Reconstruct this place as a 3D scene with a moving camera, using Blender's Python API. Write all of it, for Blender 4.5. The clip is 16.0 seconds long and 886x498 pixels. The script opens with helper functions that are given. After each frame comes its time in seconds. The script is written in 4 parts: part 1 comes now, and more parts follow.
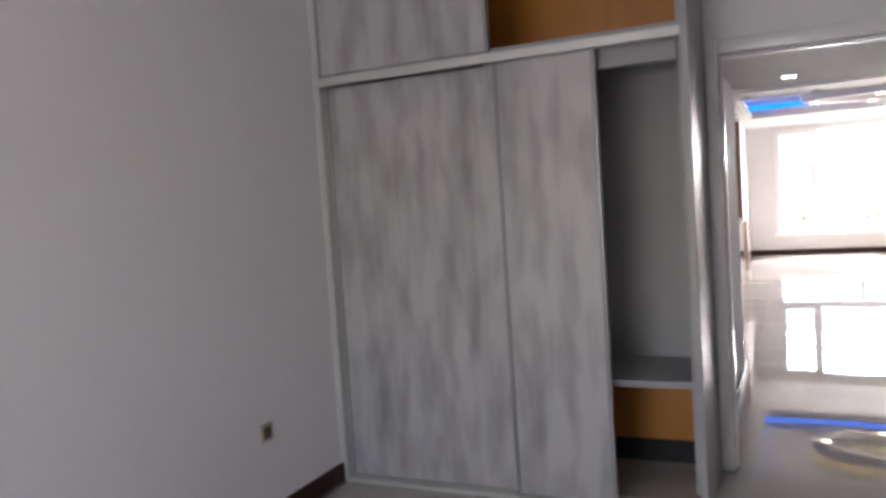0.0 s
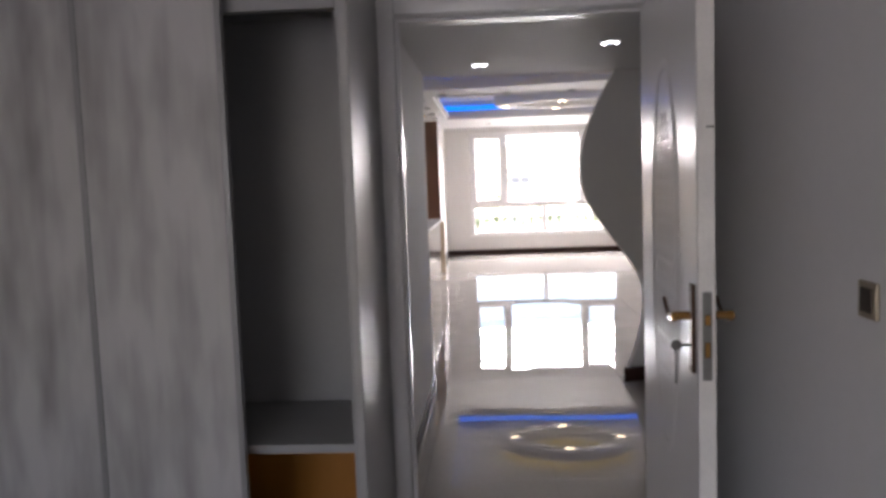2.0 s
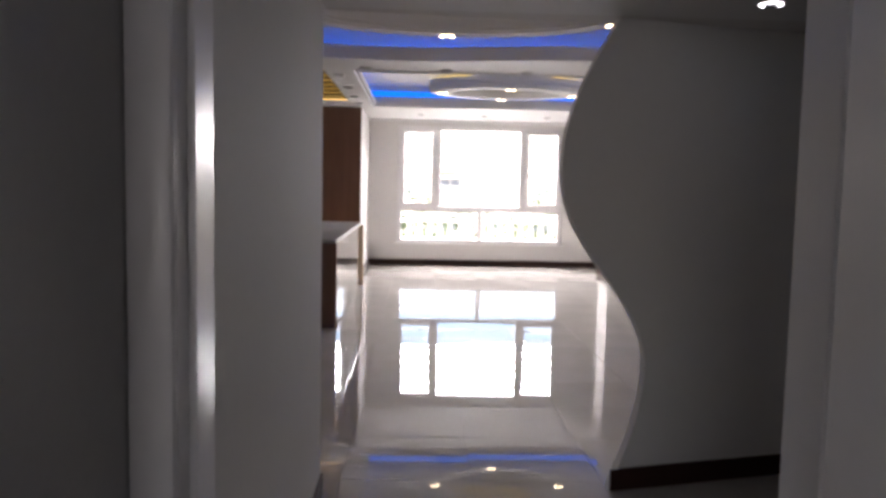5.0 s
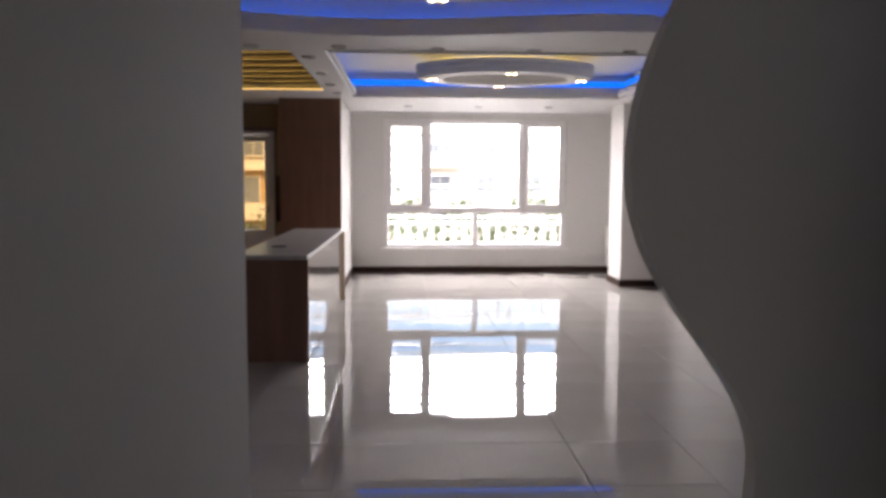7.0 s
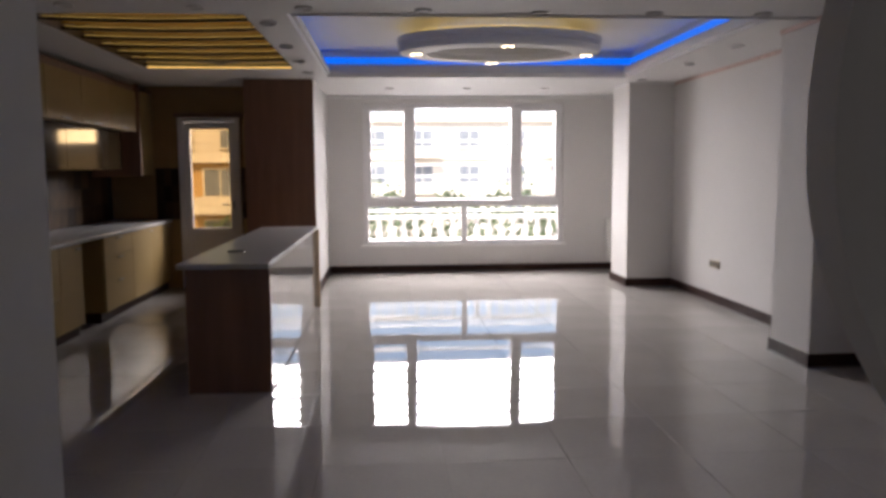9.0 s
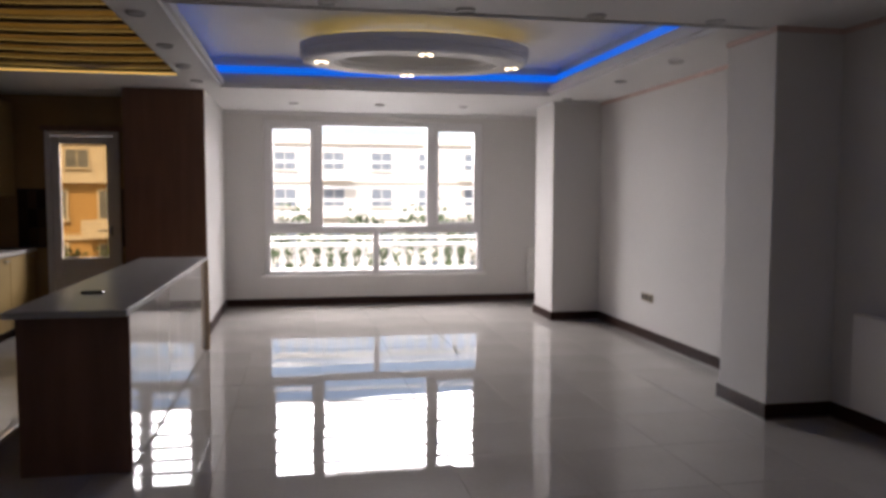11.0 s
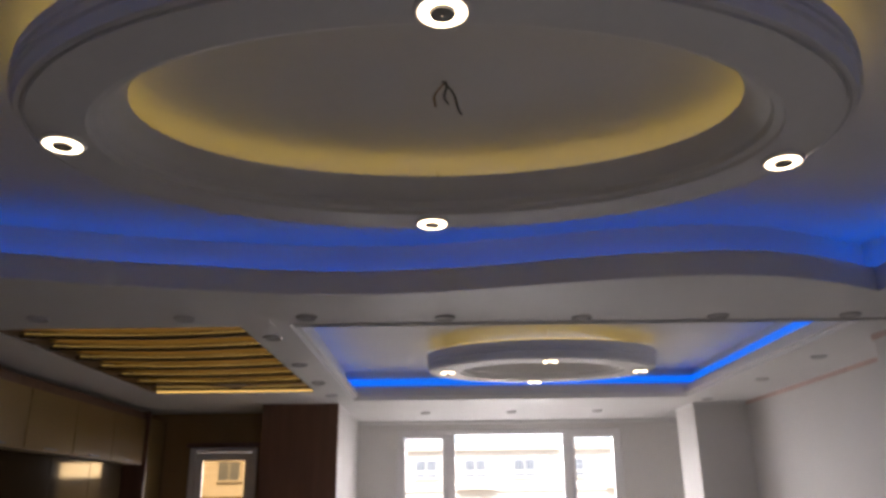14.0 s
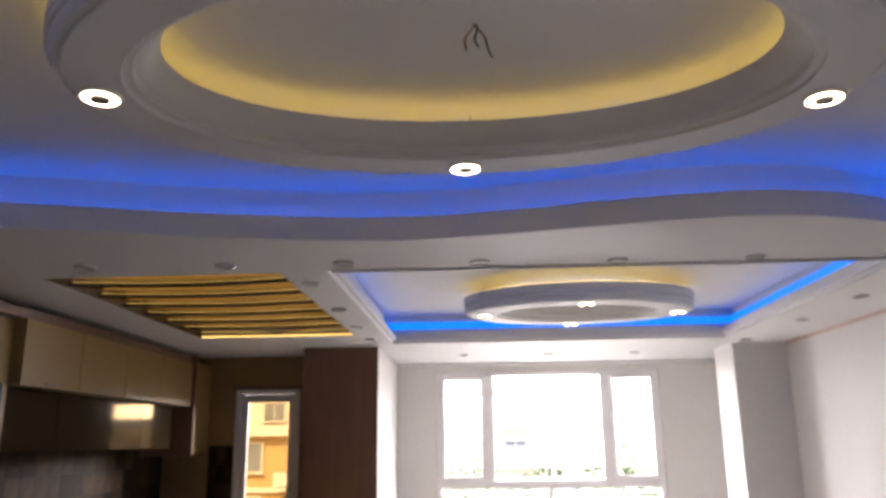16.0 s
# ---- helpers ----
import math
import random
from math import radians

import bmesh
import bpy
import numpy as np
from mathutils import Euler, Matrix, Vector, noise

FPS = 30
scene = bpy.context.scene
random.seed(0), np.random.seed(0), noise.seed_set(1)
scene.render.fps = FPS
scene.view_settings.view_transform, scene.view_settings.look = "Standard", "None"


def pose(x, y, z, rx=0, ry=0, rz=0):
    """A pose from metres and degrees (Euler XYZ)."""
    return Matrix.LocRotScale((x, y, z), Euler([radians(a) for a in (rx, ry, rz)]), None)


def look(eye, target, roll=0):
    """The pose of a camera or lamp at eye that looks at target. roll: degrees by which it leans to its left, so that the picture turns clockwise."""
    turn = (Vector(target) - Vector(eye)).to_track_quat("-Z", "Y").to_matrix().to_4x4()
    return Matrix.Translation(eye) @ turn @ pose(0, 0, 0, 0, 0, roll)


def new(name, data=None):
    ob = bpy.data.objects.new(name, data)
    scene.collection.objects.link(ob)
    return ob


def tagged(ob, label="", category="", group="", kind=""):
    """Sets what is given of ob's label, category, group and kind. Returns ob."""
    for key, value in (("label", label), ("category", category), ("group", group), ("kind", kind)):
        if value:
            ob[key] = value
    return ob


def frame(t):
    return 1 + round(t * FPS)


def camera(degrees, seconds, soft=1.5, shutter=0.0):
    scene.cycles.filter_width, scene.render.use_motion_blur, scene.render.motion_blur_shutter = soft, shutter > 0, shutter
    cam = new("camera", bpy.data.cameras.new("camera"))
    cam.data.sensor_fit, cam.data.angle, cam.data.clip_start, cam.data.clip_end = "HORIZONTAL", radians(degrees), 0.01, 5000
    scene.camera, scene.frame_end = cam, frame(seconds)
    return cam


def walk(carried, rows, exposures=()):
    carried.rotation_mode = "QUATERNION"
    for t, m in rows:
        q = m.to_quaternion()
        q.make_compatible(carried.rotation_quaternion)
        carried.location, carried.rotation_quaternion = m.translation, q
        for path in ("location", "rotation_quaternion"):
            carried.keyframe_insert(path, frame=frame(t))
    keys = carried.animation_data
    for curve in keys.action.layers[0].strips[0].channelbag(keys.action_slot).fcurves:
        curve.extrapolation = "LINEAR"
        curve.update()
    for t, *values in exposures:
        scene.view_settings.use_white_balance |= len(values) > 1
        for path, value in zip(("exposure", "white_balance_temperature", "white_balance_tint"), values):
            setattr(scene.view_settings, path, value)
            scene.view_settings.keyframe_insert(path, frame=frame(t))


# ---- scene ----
cam = camera(60.0, 16.0, soft=3.4)
PATH = [
    (0, (0.414, -0.043, 1.431), (-0.419, 1.771, 1.312), -3.76),
    (0.5, (0.438, 0.084, 1.422), (-0.132, 1.994, 1.247), -2.94),
    (1, (0.479, 0.375, 1.415), (0.040, 2.321, 1.261), -2.55),
    (1.5, (0.495, 0.634, 1.412), (0.165, 2.602, 1.271), -1.39),
    (2, (0.447, 0.988, 1.416), (0.326, 2.977, 1.249), -2.05),
    (2.5, (0.433, 1.252, 1.416), (0.408, 3.243, 1.220), -1.92),
    (3, (0.465, 1.578, 1.411), (0.437, 3.569, 1.222), -0.05),
    (3.5, (0.437, 1.883, 1.401), (0.426, 3.875, 1.219), -0.13),
    (4, (0.419, 2.221, 1.396), (0.524, 4.210, 1.213), -0.21),
    (4.5, (0.424, 2.580, 1.396), (0.488, 4.570, 1.217), 0.63),
    (5, (0.440, 2.887, 1.396), (0.512, 4.878, 1.230), 1.19),
    (5.2, (0.448, 3.052, 1.403), (0.534, 5.044, 1.244), 0.54),
    (7.3, (0.470, 4.309, 1.446), (0.566, 6.299, 1.265), 0.24),
    (7.5, (0.501, 4.408, 1.418), (0.571, 6.398, 1.235), 0.41),
    (8, (0.515, 4.667, 1.422), (0.558, 6.657, 1.231), 0.71),
    (8.5, (0.502, 4.937, 1.427), (0.534, 6.925, 1.213), 0.34),
    (9, (0.466, 5.225, 1.438), (0.606, 7.210, 1.237), -0.38),
    (9.5, (0.500, 5.492, 1.430), (0.678, 7.477, 1.264), 0.60),
    (10, (0.524, 5.725, 1.426), (0.795, 7.701, 1.281), 1.10),
    (10.2, (0.520, 5.823, 1.437), (0.900, 7.781, 1.285), 0.47),
    (12.5, (0.690, 6.221, 1.448), (0.937, 8.203, 1.543), -1.30),
    (13, (0.706, 6.210, 1.466), (0.834, 8.184, 1.759), -0.14),
    (13.5, (0.701, 6.185, 1.482), (0.774, 8.125, 1.963), -0.68),
    (14, (0.689, 6.147, 1.489), (0.698, 8.044, 2.120), -0.74),
    (14.5, (0.684, 6.137, 1.497), (0.658, 8.003, 2.215), -0.65),
    (15, (0.679, 6.123, 1.505), (0.638, 7.974, 2.262), -0.87),
    (15.5, (0.687, 6.118, 1.511), (0.595, 8.009, 2.153), -0.60),
    (16, (0.702, 6.130, 1.489), (0.612, 8.066, 1.981), -0.78),
]
EXPOSURES = [(0, 3.1, 6400, 16), (0.5, 2.78, 6400, 16), (1.2, 2.6, 6400, 16), (2, 2.5, 6400, 16), (3.5, 2.35, 6400, 16), (5, 2.2, 6400, 16), (7.5, 1.68, 6400, 16), (9, 1.35, 6400, 16), (10, 1.05, 6400, 16), (12.5, 0.98, 6400, 16), (13.5, 1.1, 6400, 16), (14.5, 1.75, 6400, 16), (16, 2.25, 6400, 16)]
walk(cam, [(t, look(eye, target, roll)) for t, eye, target, roll in PATH], EXPOSURES)

# ---- world, sun, large lights, exposure ----
world = bpy.data.worlds.new("world")
scene.world = world
world.use_nodes = True
wn = world.node_tree
sky = wn.nodes.new("ShaderNodeTexSky")
sky.sky_type = 'NISHITA'
sky.sun_disc = False
sky.sun_elevation = radians(50)
sky.sun_rotation = radians(200)
sky.dust_density = 2.5
wn.links.new(sky.outputs[0], wn.nodes["Background"].inputs[0])
wn.nodes["Background"].inputs[1].default_value = 0.15

SUN = bpy.data.lights.new("sun", 'SUN')
SUN.energy, SUN.angle, SUN.color = 3.8, radians(0.5), (1, 0.95, 0.88)
sun = new("sun", SUN)
sun.matrix_world = look((-8, -20, 26), (0, 0, 0))


def area_lamp(name, m, w, h, watts, color=(1, 1, 1)):
    d = bpy.data.lights.new(name, 'AREA')
    d.shape, d.size, d.size_y, d.energy, d.color = 'RECTANGLE', w, h, watts, color
    ob = new(name, d)
    ob.matrix_world = m
    return ob


# lamps for sky light: outside above the balcony, and in the added unseen bedroom window
area_lamp("window_daylight", look((1.25, 17.9, 3.2), (1.9, 11.0, -1.4)), 4.6, 3.0, 820, (1, 0.965, 0.945))
area_lamp("bedroom_fill_lamp", look((-0.75, -1.995, 1.5), (-0.45, 1.6, 1.2)), 1.6, 1.3, 3.3, (0.93, 0.94, 1))

# ---- materials ----


def material(name, color=(0.8, 0.8, 0.8), rough=0.5, metal=0.0, vary=0.06, scale=2.0, bump=0.0, bump_scale=60.0, coat=0.0, per_piece=0.0, spec=0.5):
    """A surface with stains at a large scale and grain at a small one."""
    m = bpy.data.materials.new(name)
    m.use_nodes = True
    n, l = m.node_tree.nodes, m.node_tree.links
    b = n["Principled BSDF"]
    b.inputs["Roughness"].default_value = rough
    b.inputs["Metallic"].default_value = metal
    b.inputs["Coat Weight"].default_value = coat
    b.inputs["Coat Roughness"].default_value = 0.03
    b.inputs["Specular IOR Level"].default_value = spec
    tc = n.new("ShaderNodeTexCoord")
    big, fine = n.new("ShaderNodeTexNoise"), n.new("ShaderNodeTexNoise")
    big.inputs["Scale"].default_value, fine.inputs["Scale"].default_value = scale, scale * 22
    big.inputs["Detail"].default_value = 4
    l.new(tc.outputs["Object"], big.inputs["Vector"])
    l.new(tc.outputs["Object"], fine.inputs["Vector"])
    mix = n.new("ShaderNodeMix")
    mix.data_type = 'FLOAT'
    mix.inputs[0].default_value = 0.35
    l.new(big.outputs["Fac"], mix.inputs[2])
    l.new(fine.outputs["Fac"], mix.inputs[3])
    ramp = n.new("ShaderNodeMapRange")
    ramp.inputs["From Min"].default_value, ramp.inputs["From Max"].default_value = 0.3, 0.7
    ramp.inputs["To Min"].default_value, ramp.inputs["To Max"].default_value = 1 - vary, 1 + vary
    l.new(mix.outputs[0], ramp.inputs["Value"])
    value = ramp.outputs["Result"]
    if per_piece:
        info = n.new("ShaderNodeObjectInfo")
        r2 = n.new("ShaderNodeMapRange")
        r2.inputs["To Min"].default_value, r2.inputs["To Max"].default_value = 1 - per_piece, 1 + per_piece
        l.new(info.outputs["Random"], r2.inputs["Value"])
        mul = n.new("ShaderNodeMath")
        mul.operation = 'MULTIPLY'
        l.new(value, mul.inputs[0])
        l.new(r2.outputs["Result"], mul.inputs[1])
        value = mul.outputs[0]
    hue = n.new("ShaderNodeHueSaturation")
    hue.inputs["Color"].default_value = (*color, 1)
    l.new(value, hue.inputs["Value"])
    l.new(hue.outputs[0], b.inputs["Base Color"])
    if bump:
        bn = n.new("ShaderNodeTexNoise")
        bn.inputs["Scale"].default_value = bump_scale
        bn.inputs["Detail"].default_value = 3
        l.new(tc.outputs["Object"], bn.inputs["Vector"])
        bp = n.new("ShaderNodeBump")
        bp.inputs["Strength"].default_value = bump
        bp.inputs["Distance"].default_value = 0.004
        l.new(bn.outputs["Fac"], bp.inputs["Height"])
        l.new(bp.outputs[0], b.inputs["Normal"])
    return m


def wood(name, dark, light, rough=0.4, stretch=(14, 14, 0.9), contrast=(0.35, 0.65), patches=0.0, coat=0.0):
    """Grain drawn out along z, with long soft patches."""
    m = bpy.data.materials.new(name)
    m.use_nodes = True
    n, l = m.node_tree.nodes, m.node_tree.links
    b = n["Principled BSDF"]
    b.inputs["Roughness"].default_value = rough
    b.inputs["Coat Weight"].default_value = coat
    tc, mp = n.new("ShaderNodeTexCoord"), n.new("ShaderNodeMapping")
    mp.inputs["Scale"].default_value = stretch
    l.new(tc.outputs["Object"], mp.inputs["Vector"])
    grain = n.new("ShaderNodeTexNoise")
    grain.inputs["Scale"].default_value, grain.inputs["Detail"].default_value, grain.inputs["Roughness"].default_value = 1.0, 7, 0.62
    l.new(mp.outputs[0], grain.inputs["Vector"])
    mp2 = n.new("ShaderNodeMapping")
    mp2.inputs["Scale"].default_value = (9, 9, 2.6)
    l.new(tc.outputs["Object"], mp2.inputs["Vector"])
    blot = n.new("ShaderNodeTexNoise")
    blot.inputs["Scale"].default_value, blot.inputs["Detail"].default_value = 1.0, 2.5
    l.new(mp2.outputs[0], blot.inputs["Vector"])
    add = n.new("ShaderNodeMix")
    add.data_type = 'FLOAT'
    add.inputs[0].default_value = patches
    l.new(grain.outputs["Fac"], add.inputs[2])
    l.new(blot.outputs["Fac"], add.inputs[3])
    ramp = n.new("ShaderNodeValToRGB")
    ramp.color_ramp.elements[0].position, ramp.color_ramp.elements[1].position = contrast
    ramp.color_ramp.elements[0].color, ramp.color_ramp.elements[1].color = (*dark, 1), (*light, 1)
    l.new(add.outputs[0], ramp.inputs[0])
    l.new(ramp.outputs[0], b.inputs["Base Color"])
    bp = n.new("ShaderNodeBump")
    bp.inputs["Strength"].default_value, bp.inputs["Distance"].default_value = 0.12, 0.002
    l.new(grain.outputs["Fac"], bp.inputs["Height"])
    l.new(bp.outputs[0], b.inputs["Normal"])
    return m


def glow(name, color, strength):
    m = bpy.data.materials.new(name)
    m.use_nodes = True
    b = m.node_tree.nodes["Principled BSDF"]
    b.inputs["Base Color"].default_value = (*color, 1)
    b.inputs["Emission Color"].default_value = (*color, 1)
    b.inputs["Emission Strength"].default_value = strength
    return m


def clear_glass(name, tone=(0.96, 0.97, 0.97)):
    m = bpy.data.materials.new(name)
    m.use_nodes = True
    n, l = m.node_tree.nodes, m.node_tree.links
    n.remove(n["Principled BSDF"])
    t, g, x, f = n.new("ShaderNodeBsdfTransparent"), n.new("ShaderNodeBsdfGlossy"), n.new("ShaderNodeMixShader"), n.new("ShaderNodeFresnel")
    t.inputs[0].default_value = (*tone, 1)
    g.inputs["Roughness"].default_value = 0.01
    l.new(f.outputs[0], x.inputs[0])
    l.new(t.outputs[0], x.inputs[1])
    l.new(g.outputs[0], x.inputs[2])
    l.new(x.outputs[0], n["Material Output"].inputs[0])
    return m


M_WALL = material("wall_paint", (0.63, 0.61, 0.588), 0.8, vary=0.025, scale=1.2, bump=0.15, bump_scale=180, spec=0.12)
M_BEDWALL = material("bedroom_paint", (0.68, 0.67, 0.675), 0.5, vary=0.03, scale=1.1, bump=0.2, bump_scale=150, spec=0.3)
M_CEIL = material("ceiling_plaster", (0.67, 0.66, 0.65), 0.6, vary=0.03, scale=1.5, bump=0.1, bump_scale=120)
M_TILE = material("polished_porcelain", (0.40, 0.375, 0.35), 0.014, vary=0.08, scale=1.7, per_piece=0.035, spec=0.7)
M_GROUT = material("grout", (0.34, 0.31, 0.29), 0.8, vary=0.1, scale=8)
M_SKIRT = material("dark_skirting", (0.035, 0.016, 0.012), 0.45, vary=0.2, scale=5, spec=0.15)
M_SKIRTLINE = material("skirting_edge", (0.10, 0.08, 0.07), 0.4, vary=0.1)
M_GREYWOOD = wood("whitewashed_board", (0.215, 0.206, 0.204), (0.39, 0.38, 0.375), 0.42, (13, 13, 0.7), (0.32, 0.58), 0.68)
M_CARCASS = material("grey_laminate", (0.30, 0.295, 0.295), 0.5, vary=0.05, scale=3)
M_ENDPANEL = material("satin_grey_panel", (0.29, 0.287, 0.28), 0.42, vary=0.05, scale=2)
M_ALU = material("brushed_edge", (0.22, 0.22, 0.22), 0.35, 0.3, vary=0.05, scale=6)
M_TRACK = material("track_grey", (0.50, 0.50, 0.47), 0.4, 0.3, vary=0.05)
M_ORANGE = wood("orange_wood", (0.40, 0.15, 0.012), (0.50, 0.20, 0.022), 0.45, (10, 10, 1.2), (0.3, 0.7), 0.3)
M_GLOSSWHITE = material("glossy_white_paint", (0.72, 0.71, 0.71), 0.3, vary=0.02, scale=2, coat=0.15, bump=0.05, bump_scale=25)
M_DOOREDGE = material("door_edge_paint", (0.70, 0.68, 0.66), 0.4, vary=0.12, scale=9)
M_BRONZE = material("antique_bronze", (0.09, 0.05, 0.03), 0.3, 0.85, vary=0.3, scale=25)
M_BRASS = material("worn_brass", (0.34, 0.19, 0.06), 0.25, 0.95, vary=0.2, scale=25)
M_STEEL = material("steel", (0.2, 0.2, 0.19), 0.3, 1.0, vary=0.1, scale=20)
# near-black: painted shade in gaps, and the backing of the band tiles
M_DARK = material("dark_gap", (0.012, 0.011, 0.010), 0.7, vary=0.2)
M_BLACK = material("black_plastic", (0.01, 0.01, 0.01), 0.35, vary=0.2)
M_SOCKET = material("champagne_plastic", (0.42, 0.36, 0.27), 0.3, 0.4, vary=0.08, scale=10)
M_SOCKETDARK = material("socket_insert", (0.06, 0.045, 0.035), 0.35, vary=0.2, scale=10)
M_BROWN = wood("brown_panel", (0.125, 0.06, 0.035), (0.19, 0.093, 0.056), 0.4, (12, 12, 0.9), (0.3, 0.7), 0.3)
M_TAN = material("tan_wall_tile", (0.27, 0.17, 0.075), 0.25, vary=0.12, scale=3, coat=0.2, per_piece=0.1)
M_BANDTILE = material("dark_band_tile", (0.05, 0.03, 0.016), 0.6, vary=0.4, scale=7, per_piece=0.6, spec=0.1)
M_CREAM = material("cream_gloss", (0.30, 0.205, 0.08), 0.42, vary=0.03, scale=2, spec=0.2)
M_ISLANDWHITE = material("cream_white_gloss", (0.72, 0.68, 0.63), 0.035, vary=0.02, scale=2, coat=1.0)
M_OAK = wood("light_oak", (0.36, 0.24, 0.14), (0.5, 0.36, 0.22), 0.4)
M_STONE = material("worktop_stone", (0.38, 0.372, 0.365), 0.28, vary=0.12, scale=14)
M_GOLD = material("gold_slat", (0.50, 0.33, 0.10), 0.25, 0.25, vary=0.12, scale=3, bump=0.1, bump_scale=8)
M_GOLDDARK = wood("dark_slat", (0.05, 0.024, 0.01), (0.09, 0.045, 0.02), 0.4)
M_UPVC = material("white_upvc", (0.72, 0.70, 0.70), 0.3, vary=0.02)
M_GLASS = clear_glass("window_glass")
M_TINT = clear_glass("tinted_glass", (0.62, 0.52, 0.36))
# dim blue emission in place of strip light falling on the straight cove's back
M_COVEGLOW = glow("blue_led", (0.0, 0.2, 1.0), 0.27)
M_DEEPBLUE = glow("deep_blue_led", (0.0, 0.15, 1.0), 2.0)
M_YELLOW = glow("yellow_led", (1.0, 0.72, 0.17), 0.6)
M_WARMLED = glow("warm_led", (1.0, 0.62, 0.16), 0.55)
M_LAMP = glow("lamp_white", (1.0, 0.80, 0.52), 4.5)
M_SLATLED = glow("slat_led", (1.0, 0.66, 0.16), 0.2)
M_COOLLAMP = glow("lamp_cool", (0.92, 0.95, 1.0), 2.2)
M_REFLECTOR = material("lamp_core", (0.10, 0.095, 0.085), 0.5, vary=0.1, scale=20)
M_BRONZEGLASS = material("bronze_glass", (0.05, 0.033, 0.016), 0.07, vary=0.05, scale=2, spec=0.1)
M_PINK = material("unpainted_cornice_edge", (0.55, 0.40, 0.36), 0.7, vary=0.2, scale=8)
M_UNLIT = material("unlit_lamp_glass", (0.52, 0.51, 0.50), 0.3, vary=0.05)
M_RADIATOR = material("radiator_enamel", (0.78, 0.76, 0.73), 0.25, vary=0.02)
M_BALUSTER = material("cast_stone", (0.72, 0.69, 0.65), 0.75, vary=0.1, scale=6, bump=0.3)
M_FACADE = material("ochre_facade", (0.52, 0.34, 0.15), 0.8, vary=0.1, scale=0.5)
M_FACADE2 = material("pale_facade", (0.70, 0.64, 0.55), 0.8, vary=0.1, scale=0.5)
M_FARGLASS = material("far_window_glass", (0.20, 0.22, 0.25), 0.1, vary=0.2, scale=0.4)
M_GROUND = material("courtyard_ground", (0.36, 0.34, 0.31), 0.9, vary=0.15, scale=0.3)
M_LEAF = material("leaves", (0.10, 0.13, 0.06), 0.6, vary=0.5, scale=3)
M_BARK = material("bark", (0.10, 0.07, 0.05), 0.85, vary=0.3, scale=6)
M_CURTAINBAR = material("painted_bar", (0.62, 0.6, 0.58), 0.4, vary=0.05)

# ---- mesh helpers ----


def box(bm, x0, y0, z0, x1, y1, z1, bevel=0.0):
    m = Matrix.LocRotScale(((x0 + x1) / 2, (y0 + y1) / 2, (z0 + z1) / 2), None, (abs(x1 - x0), abs(y1 - y0), abs(z1 - z0)))
    r = bmesh.ops.create_cube(bm, size=1, matrix=m)
    if bevel:
        es = list({e for v in r["verts"] for e in v.link_edges})
        bmesh.ops.bevel(bm, geom=es, offset=bevel, segments=2, affect='EDGES', profile=0.5)
    return bm


def boxes(*list_of_boxes, bevel=0.0):
    bm = bmesh.new()
    for b in list_of_boxes:
        box(bm, *b, bevel=bevel)
    return bm


def cyl(bm, m, r0, r1, depth, seg=24, caps=True):
    bmesh.ops.create_cone(bm, cap_ends=caps, segments=seg, radius1=r0, radius2=r1, depth=depth, matrix=m)
    return bm


def lathe(bm, centre, profile, seg=24, rx=1.0, ry=1.0, closed=False):
    """Turn (radius, z) pairs round the z axis through centre; rx and ry stretch it to an ellipse."""
    rings = []
    for r, z in profile:
        rings.append([bm.verts.new((centre[0] + rx * r * math.cos(2 * math.pi * i / seg), centre[1] + ry * r * math.sin(2 * math.pi * i / seg), centre[2] + z)) for i in range(seg)])
    pairs = list(zip(rings, rings[1:])) + ([(rings[-1], rings[0])] if closed else [])
    for a, b in pairs:
        for i in range(seg):
            bm.faces.new((a[i], a[(i + 1) % seg], b[(i + 1) % seg], b[i]))
    return bm


def oval(bm, cx, cy, rings, seg=96):
    """Rings of (x radius, y radius, z), joined in turn and closed."""
    loops = [[bm.verts.new((cx + a * math.cos(2 * math.pi * i / seg), cy + b * math.sin(2 * math.pi * i / seg), z)) for i in range(seg)] for a, b, z in rings]
    for p, q in zip(loops, loops[1:] + loops[:1]):
        for i in range(seg):
            bm.faces.new((p[i], p[(i + 1) % seg], q[(i + 1) % seg], q[i]))
    return bm


def slab(bm, outer, holes, z0, z1):
    """A flat slab between z0 and z1 with an outline and holes (lists of xy)."""
    for z in (z0, z1):
        edges = []
        for loop in (outer, *holes):
            vs = [bm.verts.new((x, y, z)) for x, y in loop]
            edges += [bm.edges.new((vs[i], vs[(i + 1) % len(vs)])) for i in range(len(vs))]
        bmesh.ops.triangle_fill(bm, use_beauty=True, edges=edges, normal=(0, 0, -1 if z == z0 else 1))
    for loop in (outer, *holes):
        a = [bm.verts.new((x, y, z0)) for x, y in loop]
        b = [bm.verts.new((x, y, z1)) for x, y in loop]
        for i in range(len(loop)):
            j = (i + 1) % len(loop)
            bm.faces.new((a[i], a[j], b[j], b[i]))
    bmesh.ops.remove_doubles(bm, verts=bm.verts, dist=1e-5)
    return bm


def rect(x0, y0, x1, y1):
    return [(x0, y0), (x1, y0), (x1, y1), (x0, y1)]


def finish(bm, name, mat, smooth=False):
    bmesh.ops.recalc_face_normals(bm, faces=bm.faces)
    me = bpy.data.meshes.new(name)
    bm.to_mesh(me)
    bm.free()
    me.materials.append(mat)
    if smooth:
        me.polygons.foreach_set("use_smooth", [True] * len(me.polygons))
        me.set_sharp_from_angle(angle=radians(38))
    return me


def structure(name, bm, mat, label="", category="", smooth=False):
    return tagged(new(name, finish(bm, name, mat, smooth)), label, category, "", "structure")


